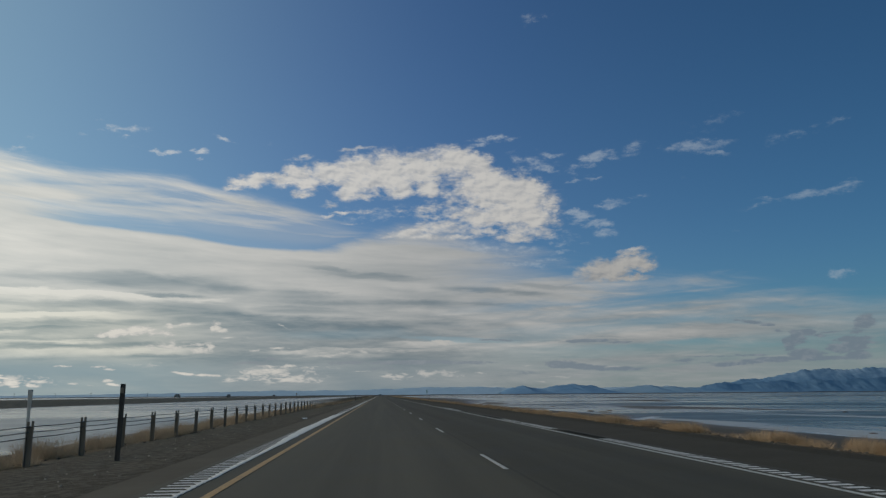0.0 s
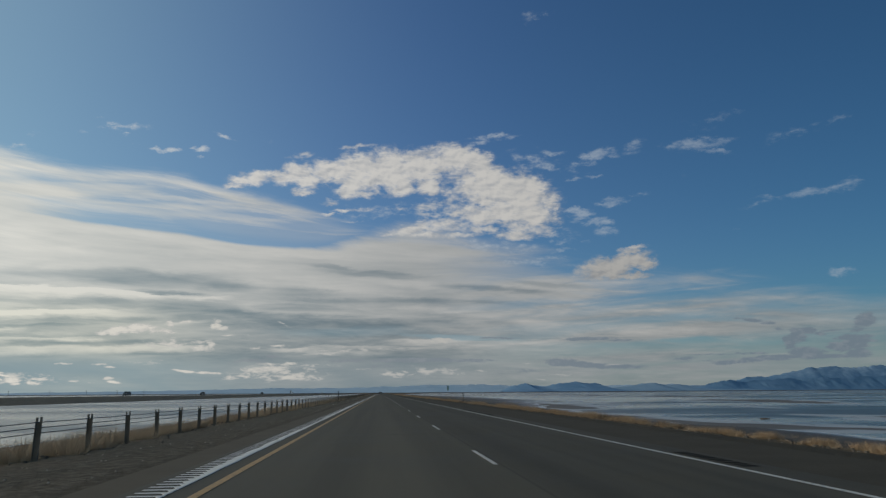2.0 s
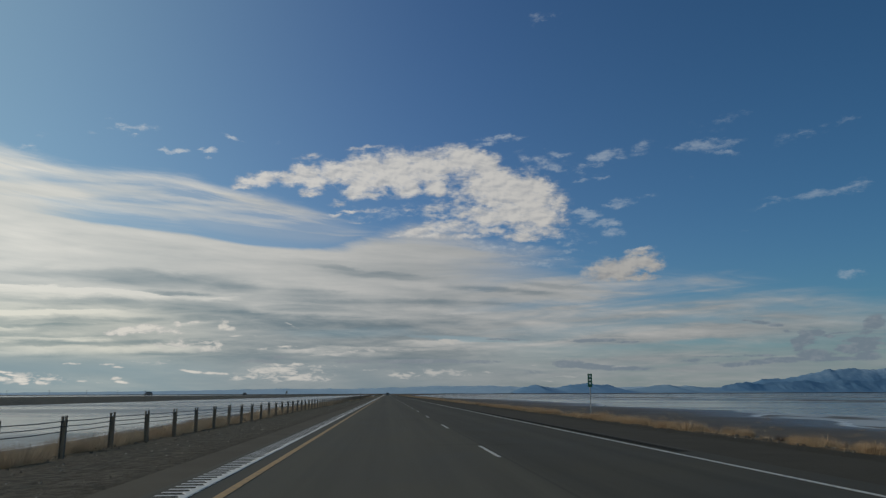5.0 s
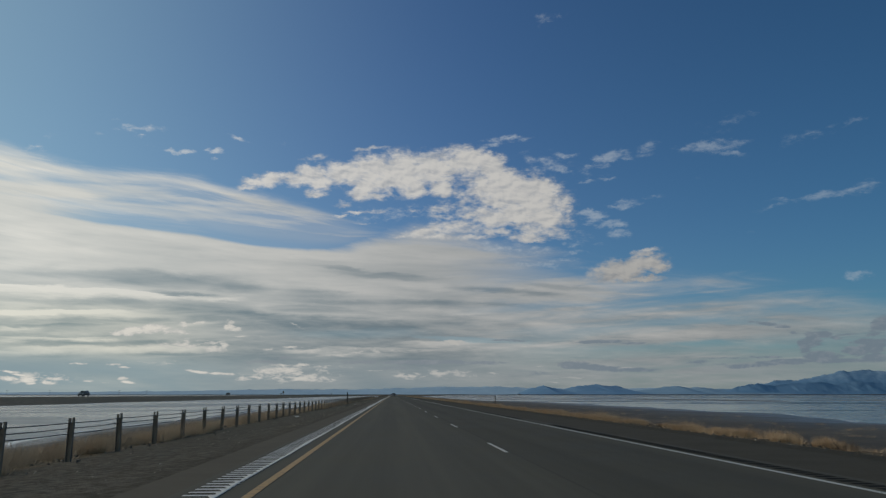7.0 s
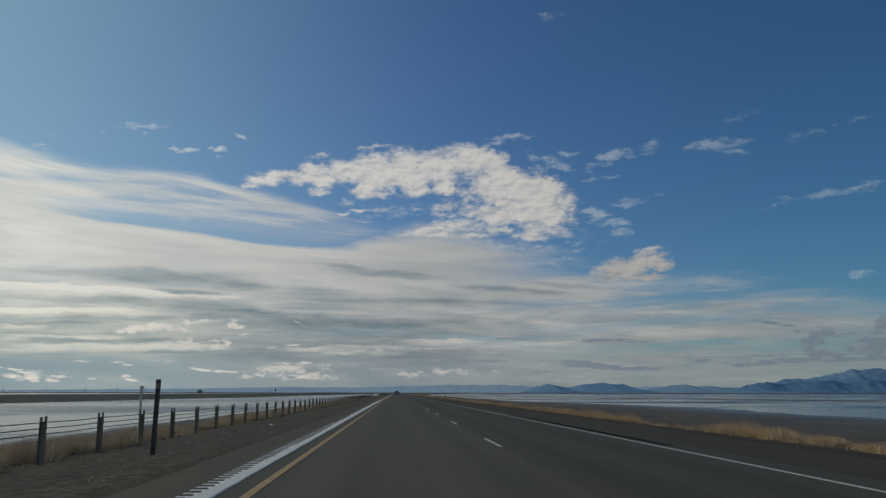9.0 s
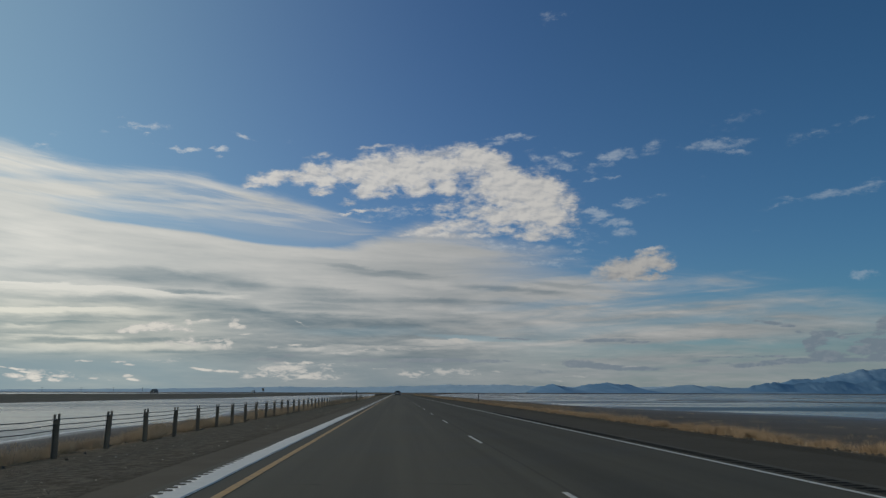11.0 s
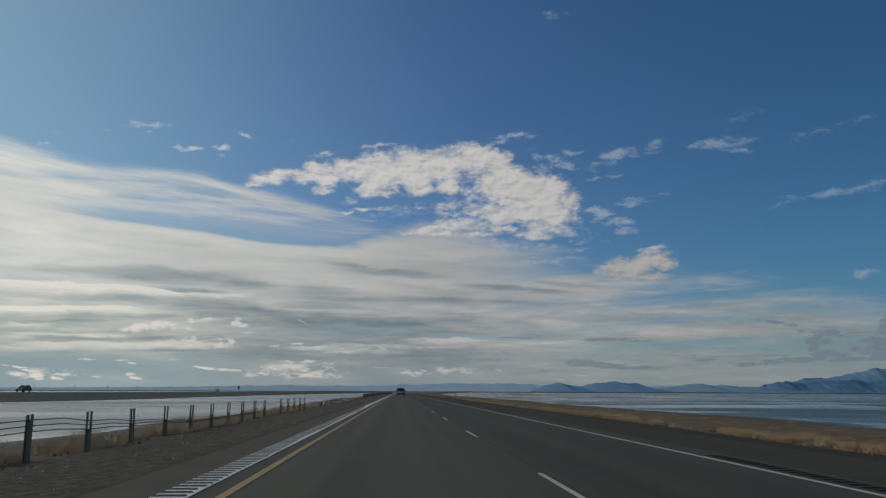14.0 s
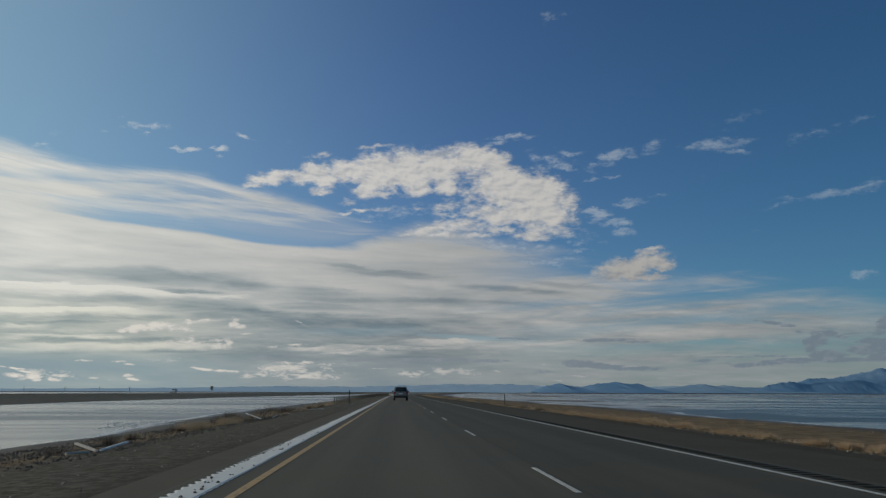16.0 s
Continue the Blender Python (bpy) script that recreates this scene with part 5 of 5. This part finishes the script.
scrub = []
for _ in range(260):
    y = rnd.uniform(0, 760) if rnd.random() < 0.6 else rnd.uniform(470, 760)
    if rnd.random() < 0.66:
        scrub.append((rnd.uniform(8.6, 9.8), y, rnd.uniform(0.15, 0.36), 150, rnd.uniform(0.15, 0.35)))
    else:
        scrub.append((rnd.uniform(-11.4, -9.9), y, rnd.uniform(0.2, 0.45), 150, rnd.uniform(0.15, 0.4)))
for y, x, tall in ((12.0, 9.2, 0.4), (29.0, 9.3, 0.36), (57.5, 9.1, 0.42), (75.0, 9.4, 0.4), (109.5, 9.4, 0.5), (113.0, 9.6, 0.4), (131.0, 9.3, 0.42), (166.0, 9.2, 0.4), (172.5, 9.3, 0.36), (395.0, 9.2, 0.36), (505.0, 9.1, 0.36), (556.5, 9.2, 0.4), (563.0, 9.3, 0.36), (572.0, 9.2, 0.36), (618.5, -11.3, 0.9), (622.0, -11.5, 0.8), (628.0, -11.2, 0.8), (632.5, -11.0, 0.9), (637.0, -11.2, 0.7)):
    for _ in range(4):
        scrub.append((x + rnd.uniform(-0.6, 0.6), y + rnd.uniform(-0.8, 0.8), tall * rnd.uniform(0.6, 1.0), 130, 0.45))
blades("dark_scrub", scrub, SCRUB, "dark brown leafless scrub among the dry grass", 4, 0.006)


def stones(name, places, label, mat=STONE):
    verts, faces = [], []
    for x, y, size in places:
        z = ground_height(x, y)
        k = len(verts)
        ring = [(math.cos(a) * size * rnd.uniform(0.6, 1), math.sin(a) * size * rnd.uniform(0.6, 1)) for a in (0.2, 1.4, 2.5, 3.7, 5.1)]
        verts += [(x + bend(y) + p, y + q, z - 0.02) for p, q in ring]
        verts += [(x + bend(y) + p * 0.6, y + q * 0.6, z + size * rnd.uniform(0.4, 0.8)) for p, q in ring]
        faces += [(k + j, k + (j + 1) % 5, k + 5 + (j + 1) % 5, k + 5 + j) for j in range(5)]
        faces.append(tuple(range(k + 5, k + 10)))
    return tagged(link(name, verts, faces, mat), label, "stones", kind="stuff")


stones("loose_stones", [(rnd.uniform(7.9, 8.9), rnd.uniform(0, 720), rnd.uniform(0.015, 0.045)) for _ in range(1400)]
       + [(rnd.uniform(-10.5, -6.2), rnd.uniform(0, 720), rnd.uniform(0.012, 0.04)) for _ in range(2600)], "pale loose stones scattered on the gravel")


def shore_ice():
    """Thin broken plates of ice and salt along the edge of the water in the median."""
    verts, faces = [], []
    for _ in range(3600):
        y = rnd.uniform(0, 720) if rnd.random() < 0.75 else rnd.uniform(585, 640)
        if noise.noise(Vector((y / 16.0, 3.3, 0))) < -0.15:
            continue
        frozen = 585 < y < 640                 # a broader rim of broken ice
        x = shore_left(y) - 0.1 + rnd.gauss(0, 1.1 if frozen else 0.55)
        z = max(WATER_LEVEL, ground_height(x, y)) + 0.006
        size = rnd.uniform(0.03, 0.22 if frozen else 0.14)
        k = len(verts)
        ring = [(math.cos(a) * size * rnd.uniform(0.4, 0.9), math.sin(a) * size * rnd.uniform(0.8, 2.4)) for a in (0.2, 1.4, 2.5, 3.7, 5.1)]
        verts += [(x + p, y + q, z - 0.02) for p, q in ring] + [(x + p * 0.9, y + q * 0.9, z + rnd.uniform(0.003, 0.009) * (2 if frozen else 1)) for p, q in ring]
        faces += [(k + j, k + (j + 1) % 5, k + 5 + (j + 1) % 5, k + 5 + j) for j in range(5)]
        faces.append(tuple(range(k + 5, k + 10)))
    return tagged(link("shore_ice", verts, faces, SNOW), "broken white ice and salt along the water's edge", "ice", kind="stuff")


shore_ice()
stones("bank_clods", [(rnd.uniform(-13.5, -8.8), rnd.choice((rnd.uniform(575, 660), rnd.gauss(600, 7), rnd.gauss(618, 4))), rnd.uniform(0.012, 0.06)) for _ in range(5000)]
       + [(8.05 + abs(rnd.gauss(0, 0.45)), rnd.uniform(0, 720), rnd.uniform(0.025, 0.085)) for _ in range(4500)]
       + [(-9.9 - rnd.gauss(0, 0.5), rnd.uniform(0, 560), rnd.uniform(0.02, 0.08)) for _ in range(1500)], "dark clods and stones on the bank", CLOD)


stones("gravel_lumps", [(rnd.choice((-6.1, -6.4, -7.4, -8.6)) - rnd.gauss(0, 0.25), rnd.uniform(0, 650), rnd.uniform(0.006, 0.020)) for _ in range(14000)],
       "brown gravel lumps in rows along the median", GRIT)


def snow_bits(y0, y1, number):
    """Dark crumbs of earth lying on the packed snow."""
    verts, faces = [], []
    for _ in range(number):
        x, y, size, k = rnd.uniform(-4.86, -4.5), rnd.uniform(y0, y1), rnd.uniform(0.012, 0.04), len(verts)
        ring = [(math.cos(a) * size * rnd.uniform(0.5, 1), math.sin(a) * size * rnd.uniform(0.5, 1.4)) for a in (0.2, 1.4, 2.5, 3.7, 5.1)]
        verts += [(x + p, y + q, 0.012) for p, q in ring] + [(x + p * 0.6, y + q * 0.6, 0.015 + size * 0.6) for p, q in ring]
        faces += [(k + j, k + (j + 1) % 5, k + 5 + (j + 1) % 5, k + 5 + j) for j in range(5)]
        faces.append(tuple(range(k + 5, k + 10)))
    return tagged(link("snow_crumbs", verts, faces, CLOD), "dark crumbs of earth on the packed snow", "crumbs", kind="stuff")


snow_bits(568, 600, 90)


def lying_post(x, y, length, turn, tilt, mat, label):
    """A barrier post torn out and left on the ground."""
    bm = bmesh.new()
    box(bm, 0, length, -0.035, 0.035, 0.0, 0.012, 0.003)
    box(bm, 0, length, -0.035, -0.025, 0.0, 0.05, 0.003)
    box(bm, 0, length, 0.025, 0.035, 0.0, 0.05, 0.003)
    ob = part("broken_post", bm, mat)
    ob.matrix_basis = pose(x, y, ground_height(x, y) + 0.02, 0, tilt, turn)
    return tagged(ob, label, "debris", "broken barrier posts")


lying_post(-9.35, 595.0, 0.75, 152, -12, GALVANISED, "bent galvanised post propped on the gravel")
lying_post(-9.3, 595.1, 1.0, 72, -8, SIGN_WHITE, "pale post lying across the gravel")
lying_post(-9.4, 594.7, 0.55, 228, 0, GALVANISED, "short galvanised piece of broken post")
lying_post(-10.3, 597.0, 0.5, 60, -4, STEEL, "dark steel post stump lying on gravel")
lying_post(-9.35, 617.2, 0.95, 163, -17, SIGN_WHITE, "pale post propped in front of scrub")
lying_post(-9.3, 617.5, 0.6, 60, -55, STEEL, "dark bent post standing out of the gravel")
lying_post(-8.9, 618.2, 0.6, 75, -12, GALVANISED, "short galvanised post propped on the gravel")
lying_post(-9.9, 583.9, 0.55, 70, -60, SIGN_WHITE, "pale leaning post stump in dry grass")
lying_post(-9.6, 640.5, 1.3, 12, -3, GALVANISED, "galvanised post lying flat on the gravel")


def mud_clump(x, y, size):
    """A dark clod that stands out of the shallow water."""
    bm = bmesh.new()
    bmesh.ops.create_icosphere(bm, subdivisions=2, radius=1.0)
    for v in bm.verts:
        v.co *= 1.0 + 0.35 * noise.noise(v.co * 1.7 + Vector((x, y, 0)))
    ob = part("mud_clump", bm, SCRUB)
    ob.matrix_basis = Matrix.LocRotScale((x, y, WATER_LEVEL - 0.02), Euler((0, 0, x)), (size * 0.75, size * 0.35, size * 0.2))
    return tagged(ob, "dark wet clod of mud in shallow water", "mud clump", "clods in the water")


for x, y, size in ((24.3, 94, 0.7), (26.0, 95.6, 0.3), (24.0, 88.9, 0.5), (24.4, 88.6, 0.6), (24.9, 88.0, 0.4), (35.4, 105.8, 0.5), (27.7, 129.7, 0.6), (27.6, 96.7, 0.6),
                   (37.3, 103.8, 0.4), (47.7, 78.2, 0.6), (23.8, 38.4, 0.4), (33.0, 45.0, 0.3), (27.3, 348.4, 0.7), (21.0, 209.2, 0.8), (25.0, 218.9, 0.9)):
    mud_clump(x, y, size)


def scrap(x, y, size, turn, mat, label):
    """A crumpled sheet of litter."""
    bm = bmesh.new()
    bmesh.ops.create_grid(bm, x_segments=5, y_segments=4, size=0.5)
    for v in bm.verts:
        v.co.z = 0.18 + 0.22 * noise.noise(v.co * 2.6 + Vector((x, y, 0)))
    bmesh.ops.solidify(bm, geom=bm.faces[:], thickness=0.03)
    ob = part("litter_scrap", bm, mat)
    ob.matrix_basis = Matrix.LocRotScale((x, y, ground_height(x, y)), Euler((radians(12), 0, radians(turn))), (size, size * 0.7, size))
    return tagged(ob, label, "litter", "litter beside the road")


scrap(-6.15, 42.6, 0.26, 30, SIGN_WHITE, "white scrap of litter on gravel")
scrap(-10.3, 46.2, 0.45, 70, SIGN_WHITE, "pale box-like litter in dry grass")
scrap(-7.6, 167.2, 0.13, 10, SIGN_WHITE, "small white scrap on the median gravel")
scrap(-8.3, 300.5, 0.3, 45, GALVANISED, "grey scrap of litter under the barrier")
scrap(-7.4, 356.0, 0.2, 80, SIGN_WHITE, "small pale scrap on gravel")
scrap(9.9, 330.0, 0.35, 20, SIGN_WHITE, "pale crumpled litter among grass")
scrap(13.5, 468.0, 0.4, 50, SIGN_WHITE, "white litter on the brown flat")
scrap(12.0, 560.0, 0.3, 15, SIGN_WHITE, "small white litter on dry ground")
for i in range(26):
    scrap(rnd.uniform(-11.2, -9.0), rnd.uniform(566, 645), rnd.uniform(0.08, 0.24), rnd.uniform(0, 180), (STEEL, GALVANISED, SCRUB)[i % 3], "bent scrap from the broken barrier")

# ---- far shore and mountains ----
def far_strip(name, y, x0, x1, high, label, seed):
    verts, faces = [], []
    n = 160
    for i in range(n + 1):
        x = x0 + (x1 - x0) * i / n
        z = high * (0.7 + 0.5 * noise.noise(Vector((x / 160.0, seed, 0))))
        verts += [(x, y - 12, -1.3), (x, y, z), (x, y + 40, -1.3)]
        if i:
            k = 3 * i
            faces += [(k - 3, k, k + 1, k - 2), (k - 2, k + 1, k + 2, k - 1)]
    return tagged(link(name, verts, faces, FAR_LAND), label, "shore", kind="structure")


far_strip("far_shore", 3300.0, -4800, 4800, 2.6, "dark low shore on the horizon", 2.0)


def mountain(name, depth, bearings, rises, spread, rough, mat, label, seed, folds):
    """A range of mountains: its skyline as bearings and rises in degrees, seen from the middle of the road."""
    from_y = 288.0
    reach = depth - from_y
    cols = int((bearings[-1] - bearings[0]) / 0.06)
    rows = 26
    verts, faces = [], []
    for i in range(cols + 1):
        b = bearings[0] + (bearings[-1] - bearings[0]) * i / cols
        rise = float(np.interp(b, bearings, rises))
        ragged = rough * (noise.noise(Vector((b * 1.1, seed, 0))) + 0.6 * noise.noise(Vector((b * 2.9, seed, 3))) + 0.32 * noise.noise(Vector((b * 6.0, seed, 6))) + 0.12 * noise.noise(Vector((b * 15.0, seed, 8)))) * min(1.0, rise / 0.5)
        x = math.tan(radians(b)) * reach
        metres = math.tan(radians(1.0)) * reach / math.cos(radians(b))
        for j in range(rows + 1):
            f = j / rows
            shape = f ** 1.15
            fold = noise.fractal(Vector((b * 1.6 + f * 0.5, f * 1.3, seed + 9)), 0.9, 2.1, 5) * folds * 520 * math.sin(f * math.pi)
            high = max(0.0, (rise + ragged * f ** 14) * metres)
            verts.append((x, depth - spread * (1 - f) + fold, -2 + (high + 2) * shape))
        if i:
            k = i * (rows + 1)
            faces += [(k + j - rows - 1, k + j, k + j + 1, k + j - rows) for j in range(rows)]
    return tagged(link(name, verts, faces, mat, None, True), label, "mountain", kind="structure")


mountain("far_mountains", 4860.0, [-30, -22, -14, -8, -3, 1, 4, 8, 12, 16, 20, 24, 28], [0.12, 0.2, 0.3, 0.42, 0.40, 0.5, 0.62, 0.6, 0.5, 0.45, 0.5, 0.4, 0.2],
         200, 0.06, PALE_RIDGE, "pale snowy mountains in the far distance with painted haze", 1.3, 0.01)
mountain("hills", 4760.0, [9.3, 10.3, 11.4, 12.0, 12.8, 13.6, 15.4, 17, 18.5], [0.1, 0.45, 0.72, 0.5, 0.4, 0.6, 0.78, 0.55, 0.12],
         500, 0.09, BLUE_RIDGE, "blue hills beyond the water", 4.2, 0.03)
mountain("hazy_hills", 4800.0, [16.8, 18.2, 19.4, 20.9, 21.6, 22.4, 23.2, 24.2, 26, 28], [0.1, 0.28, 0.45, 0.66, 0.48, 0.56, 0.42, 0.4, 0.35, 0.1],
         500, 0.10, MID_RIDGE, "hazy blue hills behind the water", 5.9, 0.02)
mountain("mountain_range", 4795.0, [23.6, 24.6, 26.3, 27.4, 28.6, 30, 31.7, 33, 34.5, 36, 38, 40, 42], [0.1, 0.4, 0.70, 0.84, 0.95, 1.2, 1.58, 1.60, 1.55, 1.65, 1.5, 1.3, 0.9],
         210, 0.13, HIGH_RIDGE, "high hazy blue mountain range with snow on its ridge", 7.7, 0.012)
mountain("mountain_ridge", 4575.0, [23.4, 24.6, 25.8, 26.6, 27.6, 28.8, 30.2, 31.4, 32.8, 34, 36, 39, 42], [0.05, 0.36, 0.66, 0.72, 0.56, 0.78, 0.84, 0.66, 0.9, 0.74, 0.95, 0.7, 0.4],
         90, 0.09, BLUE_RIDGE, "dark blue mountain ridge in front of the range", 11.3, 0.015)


def utility_pole(x, y):
    bm = bmesh.new()
    bmesh.ops.create_cone(bm, cap_ends=True, segments=8, radius1=0.9, radius2=0.6, depth=27, matrix=Matrix.Translation((0, 0, 12)))
    base = new("power_pole")
    part("mast", bm, FAR_LAND, base)
    bm = bmesh.new()
    box(bm, -5, 5, -0.4, 0.4, 22, 23, 0.1)
    part("crossarm", bm, FAR_LAND, base)
    base.location = (x, y, -1.3)
    return tagged(base, "tall thin power pole on the horizon", "power pole", "power poles on the horizon")


for bearing in (-26.2, -23.7, -21.4, -19.4, -17.6):
    utility_pole(math.tan(radians(bearing)) * 3900, 4190)


# ---- vehicles ----
CAR_PAINT = plain("silver_car_paint", (0.15, 0.155, 0.16), 0.30, 0.6, 0.06, 2.0)
DARK_PAINT = plain("dark_car_paint", (0.05, 0.055, 0.06), 0.3, 0.2, 0.1, 2.0)
WHITE_CAR = plain("white_car_paint", (0.6, 0.6, 0.6), 0.3, 0.0, 0.06, 2.0)
GLASS = plain("tinted_car_glass", (0.012, 0.014, 0.016), 0.06, 0.0, 0.1)
RUBBER = plain("tyre_rubber", (0.018, 0.018, 0.018), 0.85)
TRIM = plain("black_car_trim", (0.02, 0.02, 0.021), 0.6)
RED_LENS = plain("red_lamp_lens", (0.22, 0.012, 0.012), 0.2)
RIM = plain("alloy_rim", (0.35, 0.35, 0.36), 0.35, 0.8)
PLATE = plain("number_plate", (0.55, 0.56, 0.55), 0.5)


def loft(bm, profile, half_widths):
    """A body from a side outline: (y, z) points, and half the width at each."""
    rings = []
    for side in (-1, 1):
        rings.append([bm.verts.new((side * w, y, z)) for (y, z), w in zip(profile, half_widths)])
    n = len(profile)
    for i in range(n):
        j = (i + 1) % n
        bm.faces.new((rings[0][i], rings[0][j], rings[1][j], rings[1][i]))
    bm.faces.new(rings[0][::-1])
    bm.faces.new(rings[1])
    bmesh.ops.recalc_face_normals(bm, faces=bm.faces)
    edges = [e for e in bm.edges if e.calc_length() > 0.12]
    bmesh.ops.bevel(bm, geom=edges, offset=0.05, segments=3, affect="EDGES", profile=0.6)


def wheel(parent, x, y, radius):
    bm = bmesh.new()
    bmesh.ops.create_cone(bm, cap_ends=True, segments=28, radius1=radius, radius2=radius, depth=0.23, matrix=pose(0, 0, 0, 0, 90, 0))
    bmesh.ops.bevel(bm, geom=[e for e in bm.edges if abs(e.verts[0].co.x - e.verts[1].co.x) < 0.01], offset=0.03, segments=2, affect="EDGES")
    tyre = part("wheel", bm, RUBBER, parent, "black tyre", True)
    bm = bmesh.new()
    side = 1 if x > 0 else -1
    bmesh.ops.create_cone(bm, cap_ends=True, segments=24, radius1=radius * 0.66, radius2=radius * 0.6, depth=0.02, matrix=pose(side * 0.118, 0, 0, 0, 90 * side, 0))
    for k in range(5):
        a = 2 * math.pi * k / 5
        m = pose(side * 0.132, math.cos(a) * radius * 0.33, math.sin(a) * radius * 0.33, math.degrees(a), 0, 0)
        bmesh.ops.create_cube(bm, size=1.0, matrix=m @ Matrix.Diagonal((0.02, radius * 0.6, 0.05, 1)))
    part("rim", bm, RIM, tyre, "alloy rim")
    tyre.location = (x, y, radius)


def estate_car(paint, label, group=""):
    """A tall five-door car with a steep tail; it faces along +y and rests at z = 0."""
    car = new("car")
    bm = bmesh.new()
    low = [(-2.30, 0.42), (-2.36, 0.62), (-2.33, 0.95), (-2.22, 1.10), (1.02, 1.10), (1.90, 1.02), (2.28, 0.88), (2.36, 0.55), (2.30, 0.34), (-2.05, 0.34)]
    loft(bm, low, [0.90, 0.94, 0.96, 0.94, 0.94, 0.90, 0.84, 0.86, 0.86, 0.88])
    part("body", bm, paint, car, "", True)
    bm = bmesh.new()
    top = [(-2.20, 1.06), (-1.93, 1.64), (-1.75, 1.735), (0.10, 1.735), (0.35, 1.68), (1.12, 1.06)]
    loft(bm, top, [0.92, 0.76, 0.72, 0.72, 0.74, 0.92])
    part("roof", bm, paint, car, "", True)
    # glass, slightly proud of the roof shell
    bm = bmesh.new()
    vs = [bm.verts.new(p) for p in ((-0.74, -2.175, 1.14), (0.74, -2.175, 1.14), (0.64, -1.975, 1.585), (-0.64, -1.975, 1.585))]
    back = [bm.verts.new((v.co.x, v.co.y + 0.06, v.co.z)) for v in vs]
    bm.faces.new(vs)
    bm.faces.new(back[::-1])
    for i in range(4):
        bm.faces.new((vs[i], back[i], back[(i + 1) % 4], vs[(i + 1) % 4]))
    part("rear_window", bm, GLASS, car, "dark tinted rear window")
    bm = bmesh.new()
    vs = [bm.verts.new(p) for p in ((-0.80, 1.02, 1.13), (0.80, 1.02, 1.13), (0.66, 0.46, 1.64), (-0.66, 0.46, 1.64))]
    back = [bm.verts.new((v.co.x, v.co.y - 0.1, v.co.z - 0.02)) for v in vs]
    bm.faces.new(vs[::-1])
    bm.faces.new(back)
    for i in range(4):
        bm.faces.new((vs[i], vs[(i + 1) % 4], back[(i + 1) % 4], back[i]))
    part("windscreen", bm, GLASS, car, "dark windscreen")
    for side in (-1, 1):
        for y0, y1, t0, t1 in ((-1.95, -1.2, -1.75, -1.2), (-1.12, -0.22, -1.12, -0.22), (-0.14, 0.86, -0.14, 0.36)):
            bm = bmesh.new()
            vs = [bm.verts.new(p) for p in ((side * 0.935, y0, 1.14), (side * 0.935, y1, 1.14), (side * 0.785, t1, 1.60), (side * 0.785, t0, 1.60))]
            ins = [bm.verts.new((v.co.x - side * 0.08, v.co.y, v.co.z)) for v in vs]
            bm.faces.new(vs)
            bm.faces.new(ins[::-1])
            for i in range(4):
                bm.faces.new((vs[i], ins[i], ins[(i + 1) % 4], vs[(i + 1) % 4]))
            bmesh.ops.recalc_face_normals(bm, faces=bm.faces)
            part("side_window", bm, GLASS, car, "dark side window")
        bm = bmesh.new()
        box(bm, side * 1.05 - 0.10, side * 1.05 + 0.10, 0.52, 0.66, 1.08, 1.26, 0.03)
        part("mirror", bm, TRIM, car, "black door mirror")
        bm = bmesh.new()
        box(bm, side * 0.80 - 0.13, side * 0.80 + 0.13, -2.385, -2.25, 0.86, 1.10, 0.03)
        part("tail_lamp", bm, RED_LENS, car, "red tail lamp")
        bm = bmesh.new()
        box(bm, side * 0.66 - 0.16, side * 0.66 + 0.16, 2.18, 2.36, 0.72, 0.88, 0.03)
        part("headlight", bm, PLATE, car, "clear headlight")
        bm = bmesh.new()
        box(bm, side * 0.66 - 0.02, side * 0.66 + 0.02, -1.6, 0.0, 1.735, 1.79, 0.015)
        part("roof_rail", bm, TRIM, car, "black roof rail")
        for y in (-1.42, 1.45):
            wheel(car, side * 0.82, y, 0.36)
    bm = bmesh.new()
    box(bm, -0.93, 0.93, -2.43, -2.2, 0.36, 0.62, 0.05)
    part("rear_bumper", bm, TRIM, car, "black rear bumper")
    bm = bmesh.new()
    box(bm, -0.26, 0.26, -2.385, -2.35, 0.80, 0.94, 0.01)
    part("number_plate", bm, PLATE, car, "blank pale number plate")
    bm = bmesh.new()
    box(bm, -0.60, 0.60, -2.06, -1.82, 1.66, 1.71, 0.02)
    part("spoiler", bm, paint, car)
    bm = bmesh.new()
    box(bm, -0.012, 0.012, -1.66, -1.5, 1.73, 1.84, 0.008)
    part("aerial", bm, TRIM, car, "black roof aerial")
    return tagged(car, label, "car", group)


suv = estate_car(CAR_PAINT, "silver estate car with dark tinted glass on the road")
suv.location = (-1.55, 693.0, 0.006)
suv.scale = (1.16, 1.16, 1.16)

# the other roadway on its embankment
OTHER_X = -98.0
other = ribbon("opposite_road", OTHER_X - 4.5, OTHER_X + 4.5, 0, 1500, 0.62, 40, ASPHALT, None, 0.1)
tagged(other, "asphalt roadway for the opposite direction on a low bank", "road", kind="structure")
for y, paint, words in ((372.0, DARK_PAINT, "dark estate car on the far roadway"), (496.0, DARK_PAINT, "dark car on the opposite roadway"),
                        (705.0, DARK_PAINT, "dark car far along the opposite roadway"), (905.0, WHITE_CAR, "pale car far along the opposite roadway")):
    c = estate_car(paint, words, "cars on the opposite roadway")
    c.matrix_basis = pose(OTHER_X + bend(y), y, 0.626, 0, 0, 180)
